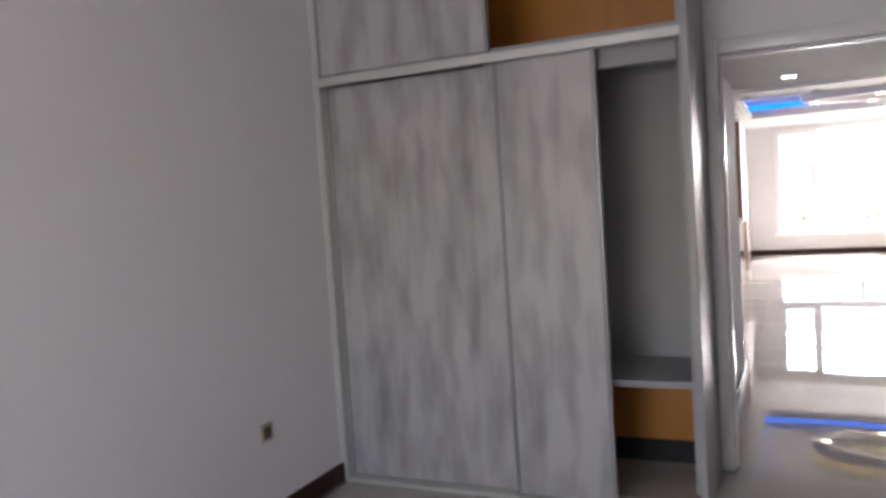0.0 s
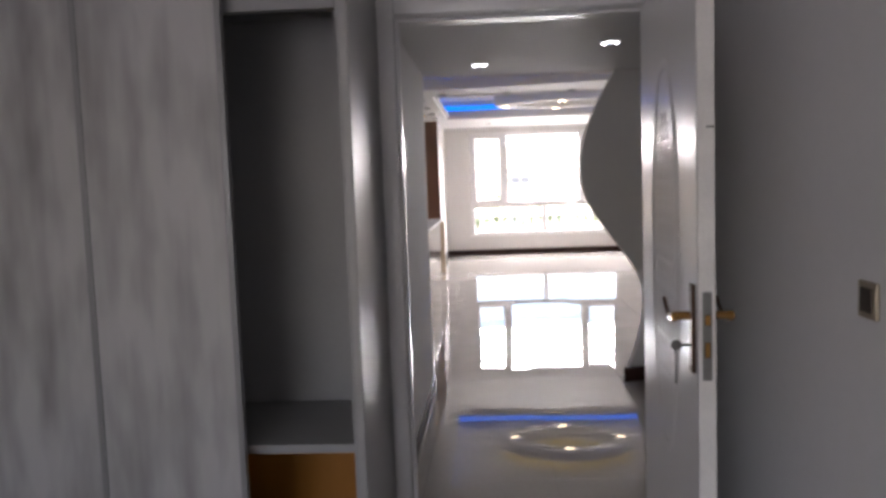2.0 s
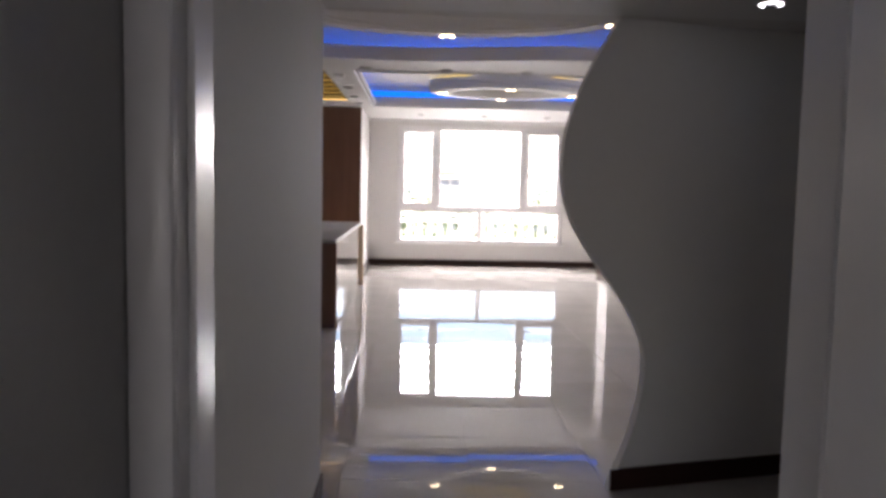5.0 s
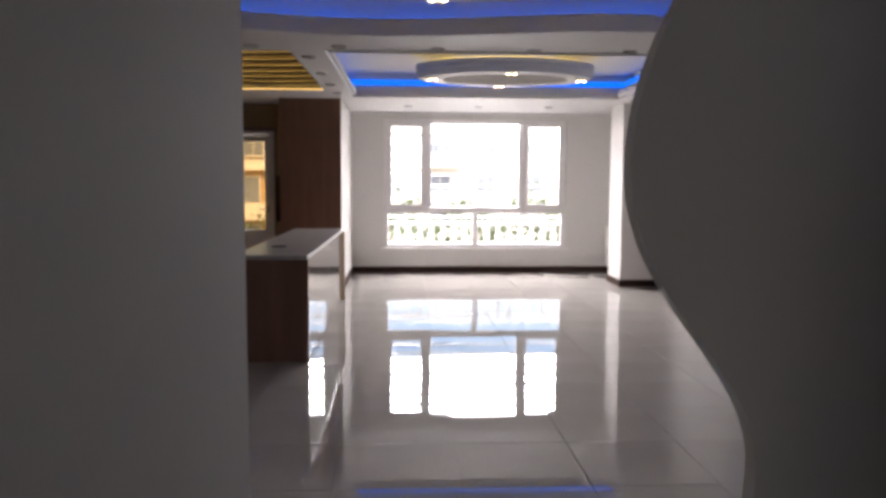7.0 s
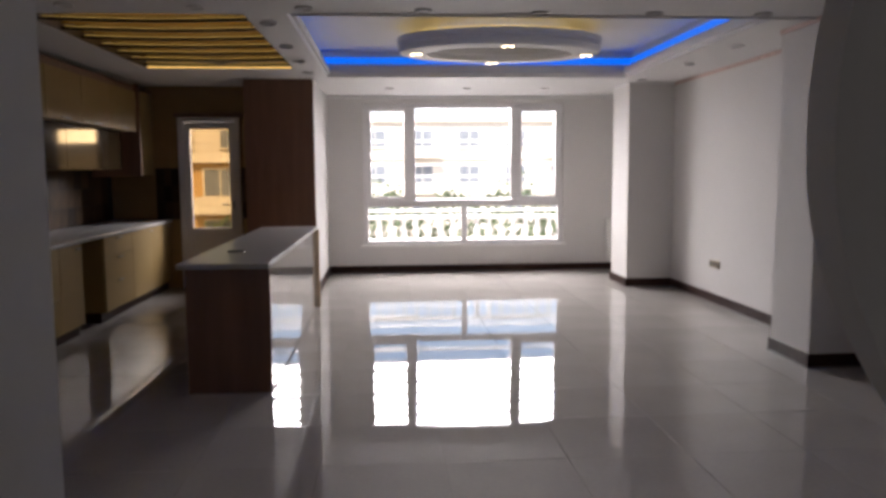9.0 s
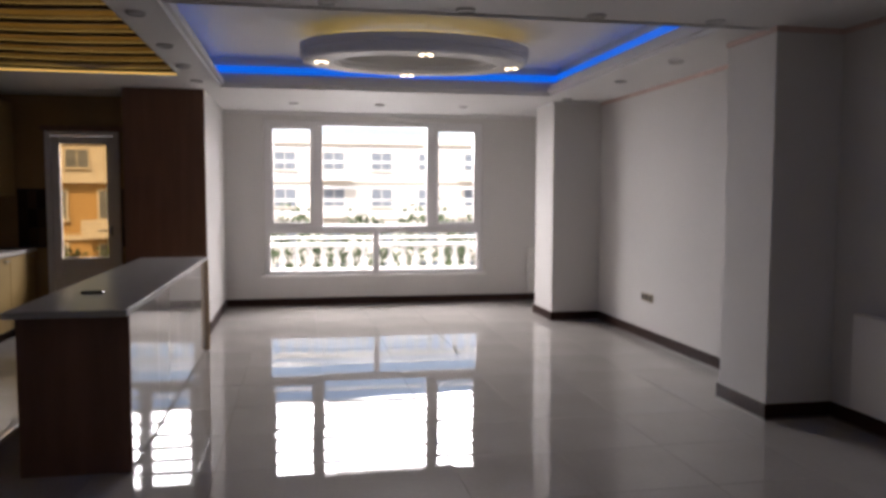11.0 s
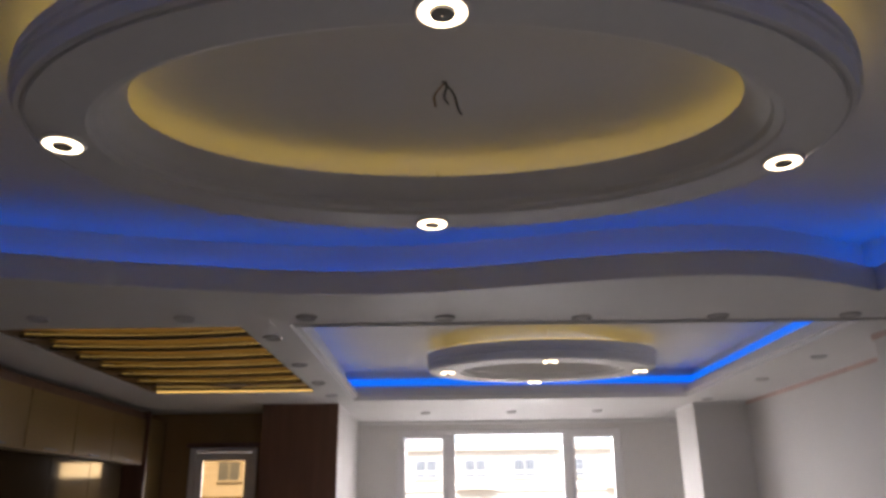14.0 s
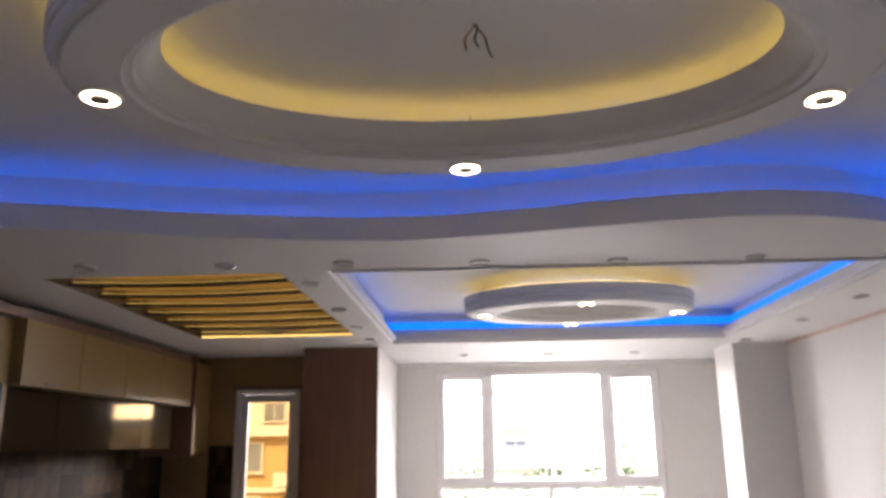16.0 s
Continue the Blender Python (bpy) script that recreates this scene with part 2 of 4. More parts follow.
def thing(name, at, label, category, group=""):
    ob = new(name)
    ob.empty_display_size = 0.1
    ob.location = at
    return tagged(ob, label, category, group)


def part(name, bm, mat, parent, label="", smooth=False):
    """One mesh part; its geometry is given in world metres."""
    ob = new(name, finish(bm, name, mat, smooth))
    base, up = Vector((0, 0, 0)), parent
    while up is not None:
        base += up.location
        up = up.parent
    ob.data.transform(Matrix.Translation(-base))
    ob.parent = parent
    return tagged(ob, label)


def solid(name, bm, mat, label, category, group="", smooth=False):
    return tagged(new(name, finish(bm, name, mat, smooth)), label, category, group)

# ---- the plan, in metres ----
BED_X0, BED_X1, BED_Y0, DOOR_Y = -1.80, 1.28, -2.024, 3.965
COR_X0, COR_X1, COR_Z, WAVE_Y, WAVE_T = 0.032, 2.45, 2.147, 6.278, 0.075
HALL_X0, HALL_X1, HALL_Y0, HALL_Y1 = -2.95, 3.97, 6.368, 16.19
SOFFIT, LIP, TOP, TROUGH = 2.50, 2.625, 2.80, 0.045
NIB_X, NIB_Y, KDOOR_Y = -0.38, 14.248, 15.017
SILL, HEAD, WIN_X0, WIN_X1 = 0.40, 2.395, 0.115, 2.98

# ---- walls ----
structure("wall_bedroom_left", boxes((BED_X0 - 0.15, BED_Y0, 0, BED_X0, DOOR_Y + 0.1, 2.85)), M_BEDWALL, "plain white painted bedroom wall", "wall")
structure("wall_bedroom_right", boxes((BED_X1, BED_Y0, 0, BED_X1 + 0.12, DOOR_Y, 2.85)), M_BEDWALL, "plain white painted bedroom wall", "wall")
structure("wall_bedroom_back", boxes((BED_X0 - 0.15, BED_Y0 - 0.15, 0, -1.55, BED_Y0, 2.85), (0.1, BED_Y0 - 0.15, 0, BED_X1 + 0.12, BED_Y0, 2.85),
                                     (-1.55, BED_Y0 - 0.15, 0, 0.1, BED_Y0, 0.85), (-1.55, BED_Y0 - 0.15, 2.15, 0.1, BED_Y0, 2.85)), M_BEDWALL, "unseen white painted bedroom wall with an added window opening", "wall")
DX0, DX1, DH = 0.108, 1.08, 2.06
structure("wall_door", boxes((BED_X0, DOOR_Y + 0.1, 0, DX0 - 0.03, DOOR_Y + 0.2, 2.85), (DX0 - 0.07, DOOR_Y, 0, DX0 - 0.03, DOOR_Y + 0.1, 2.85), (DX1 + 0.03, DOOR_Y, 0, COR_X1 + 0.1, DOOR_Y + 0.2, 2.85),
                             (DX0 - 0.03, DOOR_Y, DH + 0.03, DX1 + 0.03, DOOR_Y + 0.2, 2.85)), M_BEDWALL, "white painted wall round the bedroom doorway", "wall")
structure("wall_corridor_left", boxes((COR_X0 - 0.12, DOOR_Y + 0.2, 0, COR_X0, WAVE_Y - 0.16, 2.85)), M_WALL, "white painted corridor wall", "wall")
structure("wall_corridor_right", boxes((COR_X1, DOOR_Y + 0.2, 0, COR_X1 + 0.1, 6.625, 2.14)), M_WALL, "white painted corridor wall", "wall")
structure("wall_hall_near", boxes((HALL_X0 - 0.15, WAVE_Y - 0.16, 0, COR_X0, WAVE_Y - 0.04, 2.95)), M_WALL, "white painted wall beside the corridor", "wall")


def wave_x(z):
    """The free edge of the curved partition."""
    if z < 0.58:
        return 1.515 - 0.16 * (1 - math.cos(math.pi * (0.58 - z) / 1.16))
    if z < 1.50:
        return 1.08 + 0.435 * ((1 + math.cos(math.pi * (z - 0.58) / 0.92)) / 2) ** 1.2
    return 1.08 + 0.25 * (1 - math.cos(math.pi * (z - 1.50) / 1.3))


def slant(x):
    """The partition runs off to the right at a slant."""
    return (x - 1.2) * 0.248


bm = bmesh.new()
N = 60
prof = [(wave_x(COR_Z * i / N), COR_Z * i / N) for i in range(N + 1)]
for y0, y1 in ((WAVE_Y, WAVE_Y + WAVE_T),):
    f = [[bm.verts.new((x, y + slant(x), z)) for x, z in prof] for y in (y0, y1)]
    g = [[bm.verts.new((2.56, y + slant(2.56), z)) for x, z in prof] for y in (y0, y1)]
    for i in range(N):
        bm.faces.new((f[0][i], f[0][i + 1], f[1][i + 1], f[1][i]))
        bm.faces.new((f[0][i], g[0][i], g[0][i + 1], f[0][i + 1]))
        bm.faces.new((f[1][i], f[1][i + 1], g[1][i + 1], g[1][i]))
structure("wall_wave", bm, M_WALL, "white partition wall with a wavy free edge", "wall", smooth=True)
bm = bmesh.new()
slab(bm, [(COR_X0, WAVE_Y), (2.6, WAVE_Y), (2.6, 6.773), (1.2, 6.443), (COR_X0, 6.327)], [], COR_Z, SOFFIT - 0.001)
structure("wall_header", bm, M_WALL, "white header above the corridor opening", "wall")
structure("wall_hall_right", boxes((2.45, 6.625, 0, HALL_X1, 6.724, SOFFIT - 0.001)), M_WALL, "white painted wall beside the partition", "wall")
structure("wall_kitchen", boxes((HALL_X0 - 0.15, HALL_Y0, 0, HALL_X0, KDOOR_Y + 0.2, 2.95)), M_TAN, "tan tiled kitchen wall", "wall")
KD0, KD1, KDH = -2.12, -1.37, 2.12
structure("wall_kitchen_door", boxes((HALL_X0, KDOOR_Y, 0, KD0, KDOOR_Y + 0.2, 2.95), (KD1, KDOOR_Y, 0, NIB_X - 0.13, KDOOR_Y + 0.2, 2.95), (KD0, KDOOR_Y, KDH, KD1, KDOOR_Y + 0.2, 2.95)),
          M_TAN, "tan tiled kitchen wall with a balcony door", "wall")
structure("wall_living_left", boxes((NIB_X - 0.12, NIB_Y + 0.02, 0, NIB_X, HALL_Y1, 2.95)), M_WALL, "white painted living room wall", "wall")
structure("wall_right", boxes((HALL_X1, WAVE_Y + WAVE_T, 0, HALL_X1 + 0.15, HALL_Y1 + 0.2, 2.95)), M_WALL, "white painted living room wall", "wall")
structure("wall_window", boxes((NIB_X - 0.12, HALL_Y1, 0, WIN_X0, HALL_Y1 + 0.22, 2.95), (WIN_X1, HALL_Y1, 0, HALL_X1, HALL_Y1 + 0.22, 2.95),
                               (WIN_X0, HALL_Y1, 0, WIN_X1, HALL_Y1 + 0.22, SILL), (WIN_X0, HALL_Y1, HEAD, WIN_X1, HALL_Y1 + 0.22, 2.95)), M_WALL, "white painted wall with a wide window", "wall")
structure("column_far", boxes((3.40, 14.50, 0, HALL_X1, 15.15, SOFFIT), bevel=0.006), M_WALL, "white painted square column", "column")
structure("column_near", boxes((3.50, 10.50, 0, HALL_X1, 11.06, SOFFIT), bevel=0.006), M_WALL, "white painted square column", "column")

# ---- ceilings ----
structure("ceiling_bedroom", boxes((BED_X0 - 0.15, BED_Y0 - 0.15, 2.85, COR_X1 + 0.1, WAVE_Y - 0.12, 2.97)), M_CEIL, "white plaster ceiling", "ceiling")
structure("ceiling_corridor", boxes((COR_X0, DOOR_Y + 0.2, COR_Z, COR_X1, WAVE_Y, COR_Z + 0.1)), M_CEIL, "low white plaster corridor ceiling", "ceiling")
structure("ceiling_hall", boxes((HALL_X0 - 0.15, WAVE_Y - 0.04, TOP, HALL_X1 + 0.15, HALL_Y1 + 0.22, TOP + 0.12)), M_CEIL, "white plaster ceiling above the trays", "ceiling")


def tray_edge():
    """Outline of the wavy tray, counter-clockwise."""
    pts = []
    for i in range(61):
        x = -2.15 + 5.09 * i / 60
        y = 9.76 + 0.14 * math.cos(2 * math.pi * (x - 0.3) / 3.5) + 0.19 * max(0, (x - 2.0) / 0.94) ** 2 - 0.132 * max(0, (-0.8 - x) / 0.7) ** 1.5
        pts.append((x, y))
    for i in range(1, 41):
        s = i / 40
        pts.append((2.94 + 0.34 * math.sin(math.pi * min(1, s * 1.25) * 0.5) - 0.10 * math.sin(2 * math.pi * s), pts[60][1] - 2.974 * s))
    x1 = pts[-1][0]
    for i in range(1, 61):
        s = i / 60
        pts.append((x1 + (-2.15 - x1) * s, 6.897 + 0.1 * math.cos(4 * math.pi * s)))
    for i in range(1, 40):
        s = i / 40
        pts.append((-2.15 - 0.12 * math.sin(2 * math.pi * s), pts[160][1] + (pts[0][1] - pts[160][1]) * s))
    return pts


TRAY = tray_edge()
bm = bmesh.new()
slab(bm, rect(HALL_X0, WAVE_Y - 0.04, HALL_X1, 10.507), [TRAY], SOFFIT, LIP - TROUGH)
for x0, y0, x1, y1 in ((HALL_X0, 10.507, HALL_X1, 10.573), (HALL_X0, 10.573, -0.20, 10.60), (HALL_X0, 10.60, -1.97, 13.34), (-0.49, 10.60, -0.20, 13.34), (HALL_X0, 13.34, -0.20, 14.042),
                       (3.20, 10.573, HALL_X1, 14.042), (HALL_X0, 14.042, HALL_X1, HALL_Y1)):
    box(bm, x0, y0, SOFFIT, x1, y1, LIP)
structure("ceiling_soffit", bm, M_CEIL, "white plaster soffit with lit tray openings", "ceiling")
# cove moulding under the lip of the straight tray
bm = bmesh.new()
slab(bm, rect(-0.205, 10.569, 3.205, 14.046), [rect(-0.165, 10.602, 3.165, 14.013)], SOFFIT + 0.03, SOFFIT + 0.075)
structure("trim_tray", bm, M_CEIL, "white plaster moulding along the tray edge", "moulding")


# shadow moulding across the ceiling and the unpainted edge along the right wall
structure("trim_ceiling", boxes((-0.17, 10.56, SOFFIT - 0.016, 3.50, 10.573, SOFFIT), bevel=0.003), M_CEIL, "thin plaster moulding across the ceiling", "moulding")
structure("trim_right_wall", boxes((HALL_X1 - 0.012, HALL_Y0, SOFFIT - 0.035, HALL_X1, 10.50, SOFFIT - 0.001), (HALL_X1 - 0.012, 11.06, SOFFIT - 0.035, HALL_X1, 14.50, SOFFIT - 0.001)), M_PINK, "unpainted pinkish plaster edge under the ceiling", "moulding")
structure("trim_column", boxes((3.488, 10.488, SOFFIT - 0.035, HALL_X1 - 0.012, 10.50, SOFFIT - 0.001), (3.488, 10.50, SOFFIT - 0.035, 3.50, 11.06, SOFFIT - 0.001)), M_PINK, "unpainted pinkish plaster edge round the column", "moulding")
structure("trim_far_column", boxes((3.388, 14.488, SOFFIT - 0.03, HALL_X1 - 0.012, 14.50, SOFFIT - 0.001), (3.388, 14.50, SOFFIT - 0.03, 3.40, 15.15, SOFFIT - 0.001)), M_CEIL, "plaster edge round the column", "moulding")
structure("trim_window_wall", boxes((NIB_X, HALL_Y1 - 0.05, SOFFIT - 0.04, HALL_X1, HALL_Y1, SOFFIT - 0.001), bevel=0.012), M_CEIL, "white plaster cornice above the window", "cornice")


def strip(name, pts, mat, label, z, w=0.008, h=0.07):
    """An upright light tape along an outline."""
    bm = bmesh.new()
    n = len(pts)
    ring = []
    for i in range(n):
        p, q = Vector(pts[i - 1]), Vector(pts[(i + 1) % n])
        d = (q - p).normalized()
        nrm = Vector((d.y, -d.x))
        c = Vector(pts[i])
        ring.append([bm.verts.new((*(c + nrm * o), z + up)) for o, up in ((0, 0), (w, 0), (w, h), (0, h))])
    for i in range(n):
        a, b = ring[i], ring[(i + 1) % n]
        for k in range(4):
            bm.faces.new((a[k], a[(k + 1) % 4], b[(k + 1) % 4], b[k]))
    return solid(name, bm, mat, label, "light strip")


def grown(pts, d):
    n = len(pts)
    out = []
    for i in range(n):
        p, q = Vector(pts[i - 1]), Vector(pts[(i + 1) % n])
        t = (q - p).normalized()
        out.append(tuple(Vector(pts[i]) + Vector((t.y, -t.x)) * d))
    return out


ccw = TRAY[::-1]


def cove_back(name, pts, z0=LIP, z1=TOP, thick=0.03, label="white plaster back of the light cove"):
    """An upright band of a light cove, along an outline."""
    bm = bmesh.new()
    a, b = grown(pts, 0.0), grown(pts, thick)
    loops = [[bm.verts.new((x, y, z)) for x, y in p] for p, z in ((a, z0), (a, z1), (b, z1), (b, z0))]
    for p, q in zip(loops, loops[1:] + loops[:1]):
        for i in range(len(pts)):
            j = (i + 1) % len(pts)
            bm.faces.new((p[i], p[j], q[j], q[i]))
    structure(name, bm, M_CEIL, label, "ceiling cove", smooth=True)


cove_back("ceiling_cove", grown(ccw, 0.13), LIP - TROUGH)
cove_back("ceiling_cove_lip", ccw, LIP - TROUGH, LIP, 0.014, "white plaster lip of the wavy tray")
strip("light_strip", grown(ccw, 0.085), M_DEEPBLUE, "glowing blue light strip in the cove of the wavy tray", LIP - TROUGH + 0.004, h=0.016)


def dense(r, n=12):
    return [tuple(Vector(r[k]).lerp(Vector(r[(k + 1) % 4]), i / n)) for k in range(4) for i in range(n)]


cove_back("ceiling_cove_straight", dense(rect(-0.33, 10.465, 3.33, 14.149)[::-1]))
# tall glowing band gives the blue look of the lit cove back
strip("light_strip", dense(rect(-0.286, 10.509, 3.286, 14.105)[::-1]), M_COVEGLOW, "broad glowing blue band in place of the lit cove back of the straight tray", LIP + 0.03)

# ---- hanging rings ----


def ceiling_ring(cx, cy, a, b, ai, bi, z0, z1, label, step=0.045):
    ob = thing("ceiling_ring", (cx, cy, TOP), label, "ceiling feature")
    s = 0.035
    part("body", oval(bmesh.new(), cx, cy, [
        (a, b, z1), (a, b, z0 + 0.085), (a - 0.01, b - 0.01, z0 + 0.08), (a - 0.01, b - 0.01, z0 + 0.068), (a - 0.002, b - 0.002, z0 + 0.063), (a - 0.002, b - 0.002, z0 + 0.048), (a - 0.014, b - 0.014, z0 + 0.042), (a - 0.014, b - 0.014, z0 + 0.03),
        (a - 0.022, b - 0.022, z0 + 0.018), (a - 0.025, b - 0.025, z0 + 0.006), (a - 0.04, b - 0.04, z0 + 0.004), (a - 0.043, b - 0.043, z0 + 0.012), (a - 0.05, b - 0.05, z0 + 0.012), (a - 0.053, b - 0.053, z0), (ai + 0.06, bi + 0.06, z0),
        (ai + 0.055, bi + 0.055, z0 + 0.012), (ai + 0.03, bi + 0.03, z0 + 0.018), (ai + 0.022, bi + 0.022, z0 + 0.04), (ai, bi, z0 + 0.05), (ai - step * 0.6, bi - step * 0.6, z1 - 0.03), (ai - step, bi - step, z1), (ai + 0.05, bi + 0.05, z1 + 0.001), (a - 0.05, b - 0.05, z1 + 0.001)]), M_CEIL, ob, smooth=True)
    for x, y in (((a + ai) / 2, 0), (-(a + ai) / 2, 0), (0, (b + bi) / 2), (0, -(b + bi) / 2)):
        part("hanger", boxes((cx + x - 0.003, cy + y - 0.003, z1, cx + x + 0.003, cy + y + 0.003, TOP)), M_CEIL, ob)
    part("outer_light_strip", oval(bmesh.new(), cx, cy, [(a - 0.04, b - 0.04, z1 + 0.004), (a - 0.06, b - 0.06, z1 + 0.004), (a - 0.06, b - 0.06, z1 + 0.012), (a - 0.04, b - 0.04, z1 + 0.012)]), M_YELLOW, ob, "glowing yellow light strip")
    part("inner_light_strip", oval(bmesh.new(), cx, cy, [(ai + 0.06, bi + 0.06, z1 + 0.004), (ai + 0.04, bi + 0.04, z1 + 0.004), (ai + 0.04, bi + 0.04, z1 + 0.012), (ai + 0.06, bi + 0.06, z1 + 0.012)]), M_YELLOW, ob, "glowing yellow light strip")
    return ob


R1 = (0.685, 8.355)
R2 = (1.55, 12.70)
ceiling_ring(*R1, 1.30, 0.843, 1.02, 0.578, 2.58, 2.70, "large white oval plaster ring hung below the ceiling")
ceiling_ring(*R2, 0.98, 0.677, 0.64, 0.38, 2.555, 2.70, "white oval plaster ring hung below the ceiling")

# ---- recessed lamps ----


def downlight(at, r, lit, group, hole=True):
    x, y, z = at
    ob = thing("downlight", at, "round recessed downlight, " + ("lit" if lit else "unlit"), "ceiling light", group)
    bm = lathe(bmesh.new(), at, [(r, 0.0), (r, -0.008), (r * 0.93, -0.014), (r * 0.80, -0.012), (r * 0.78, -0.001)], 28)
    part("trim_ring", bm, M_UNLIT if not lit else M_RADIATOR, ob, smooth=True)
    if lit:
        part("lamp", lathe(bmesh.new(), at, [(r * 0.93, -0.010), (r * 0.70, -0.016), (r * 0.48, -0.012)], 28), lit, ob, "glowing lamp ring", smooth=True)
        part("reflector", lathe(bmesh.new(), at, [(r * 0.48, -0.014), (r * 0.44, -0.020), (0.001, -0.021)], 28), M_REFLECTOR, ob, smooth=True)
    else:
        part("lens", lathe(bmesh.new(), at, [(r * 0.80, -0.004), (0.001, -0.008)], 28), M_UNLIT, ob, smooth=True)
    return ob


for sx, sy in ((0.017, -0.697), (-0.024, 0.718), (-1.171, -0.031), (1.167, 0.156)):
    downlight((R1[0] + sx, R1[1] + sy, 2.58), 0.068, M_LAMP, "lamps of the large ring")
for sx, sy in ((0, -0.537), (0, 0.537), (-0.80, -0.05), (0.84, -0.02)):
    downlight((R2[0] + sx, R2[1] + sy, 2.555), 0.066, M_LAMP, "lamps of the small ring")
for x, y in ((0.421, 5.777), (1.121, 5.192), (1.83, 5.947)):
    downlight((x, y, COR_Z), 0.055, M_COOLLAMP, "corridor lamps")
for x, y in [(-2.3, 10.284), (-1.55, 10.325), (-0.75, 10.366), (-0.065, 10.37), (0.714, 10.422), (1.504, 10.465), (2.286, 10.456), (3.05, 10.457), (-0.37, 10.903), (-0.37, 11.894), (-0.37, 12.803), (-0.37, 13.629),
             (3.5, 11.812), (3.5, 12.886), (3.45, 14.207), (0.5, 15.198), (1.5, 15.198), (2.5, 15.198)]:
    downlight((x, y, SOFFIT), 0.06, None, "unlit soffit lamps")

# ---- living room window ----
WY = HALL_Y1 + 0.07


def window_unit(name, x0, x1, z0, z1, y, label, mull_z, xs_up, xs_low):
    ob = tagged(thing(name, ((x0 + x1) / 2, y, z0), label, "window"), kind="structure")
    fw = 0.065
    part("window_frame", boxes((x0, y - 0.03, z0, x0 + fw, y + 0.04, z1), (x1 - fw, y - 0.03, z0, x1, y + 0.04, z1), (x0 + fw, y - 0.03, z1 - fw, x1 - fw, y + 0.04, z1), (x0 + fw, y - 0.03, z0, x1 - fw, y + 0.04, z0 + fw * 0.7),
                               (x0 + fw, y - 0.03, mull_z - 0.045, x1 - fw, y + 0.04, mull_z + 0.045), bevel=0.008), M_UPVC, ob)
    part("mullion", boxes(*[(x - 0.055, y - 0.028, mull_z + 0.045, x + 0.055, y + 0.038, z1 - fw) for x in xs_up], bevel=0.008), M_UPVC, ob)
    part("lower_mullion", boxes(*[(x - 0.04, y - 0.028, z0 + fw * 0.7, x + 0.04, y + 0.038, mull_z - 0.045) for x in xs_low], bevel=0.008), M_UPVC, ob)
    e = [x0 + fw, *xs_up, x1 - fw]
    for k, (a, b) in enumerate(zip(e, e[1:])):
        if k != 1:
            a2, b2 = a + (0.055 if k else 0.0), b - (0 if k else 0.055)
            part("sash", boxes((a2, y - 0.045, mull_z + 0.045, a2 + 0.05, y + 0.02, z1 - fw), (b2 - 0.05, y - 0.045, mull_z + 0.045, b2, y + 0.02, z1 - fw),
                               (a2 + 0.05, y - 0.045, mull_z + 0.045, b2 - 0.05, y + 0.02, mull_z + 0.095), (a2 + 0.05, y - 0.045, z1 - fw - 0.05, b2 - 0.05, y + 0.02, z1 - fw), bevel=0.006), M_UPVC, ob)
            part("handle", boxes(((b2 - 0.035) if k == 0 else (a2 + 0.01), y - 0.075, 1.55, (b2 - 0.012) if k == 0 else (a2 + 0.033), y - 0.045, 1.68), bevel=0.004), M_UPVC, ob)
        g = part("pane", boxes((a, y + 0.004, mull_z, b, y + 0.010, z1 - 0.03)), M_GLASS, ob)
        g.visible_shadow = False
    e = [x0 + fw, *xs_low, x1 - fw]
    for a, b in zip(e, e[1:]):
        g = part("pane", boxes((a, y + 0.004, z0 + 0.03, b, y + 0.010, mull_z)), M_GLASS, ob)
        g.visible_shadow = False
    return ob


window_unit("window_1", WIN_X0, WIN_X1, SILL, HEAD, WY, "white framed window with five panes", 0.985, [0.80, 2.28], [1.55])
structure("window_sill", boxes((WIN_X0 - 0.05, HALL_Y1 - 0.03, SILL - 0.035, WIN_X1 + 0.05, WY - 0.03, SILL), bevel=0.006), M_RADIATOR, "white window sill", "sill")
bars = thing("window_grille", (1.55, HALL_Y1 + 0.3, 1.0), "horizontal painted metal window bars outside the glass", "window bars")
for k in range(9):
    z = 1.03 + 0.17 * k
    part("bar", boxes((WIN_X0 - 0.02, HALL_Y1 + 0.29, z - 0.019, WIN_X1 + 0.02, HALL_Y1 + 0.318, z + 0.019)), M_CURTAINBAR, bars)
for x in (WIN_X0, 0.8, 2.28, WIN_X1):
    part("upright", boxes((x - 0.01, HALL_Y1 + 0.22, 1.0, x + 0.01, HALL_Y1 + 0.29, 2.4)), M_CURTAINBAR, bars)

# bedroom window behind, unseen, added as an opening for the fill lamp
ob = tagged(thing("window_2", (-0.72, BED_Y0 - 0.08, 0.85), "unseen white framed bedroom window, added for light", "window"), kind="structure")
part("window_frame", boxes((-1.55, BED_Y0 - 0.1, 0.85, -1.49, BED_Y0 - 0.04, 2.15), (0.04, BED_Y0 - 0.1, 0.85, 0.1, BED_Y0 - 0.04, 2.15), (-1.49, BED_Y0 - 0.1, 0.85, 0.04, BED_Y0 - 0.04, 0.91), (-1.49, BED_Y0 - 0.1, 2.09, 0.04, BED_Y0 - 0.04, 2.15)), M_UPVC, ob)

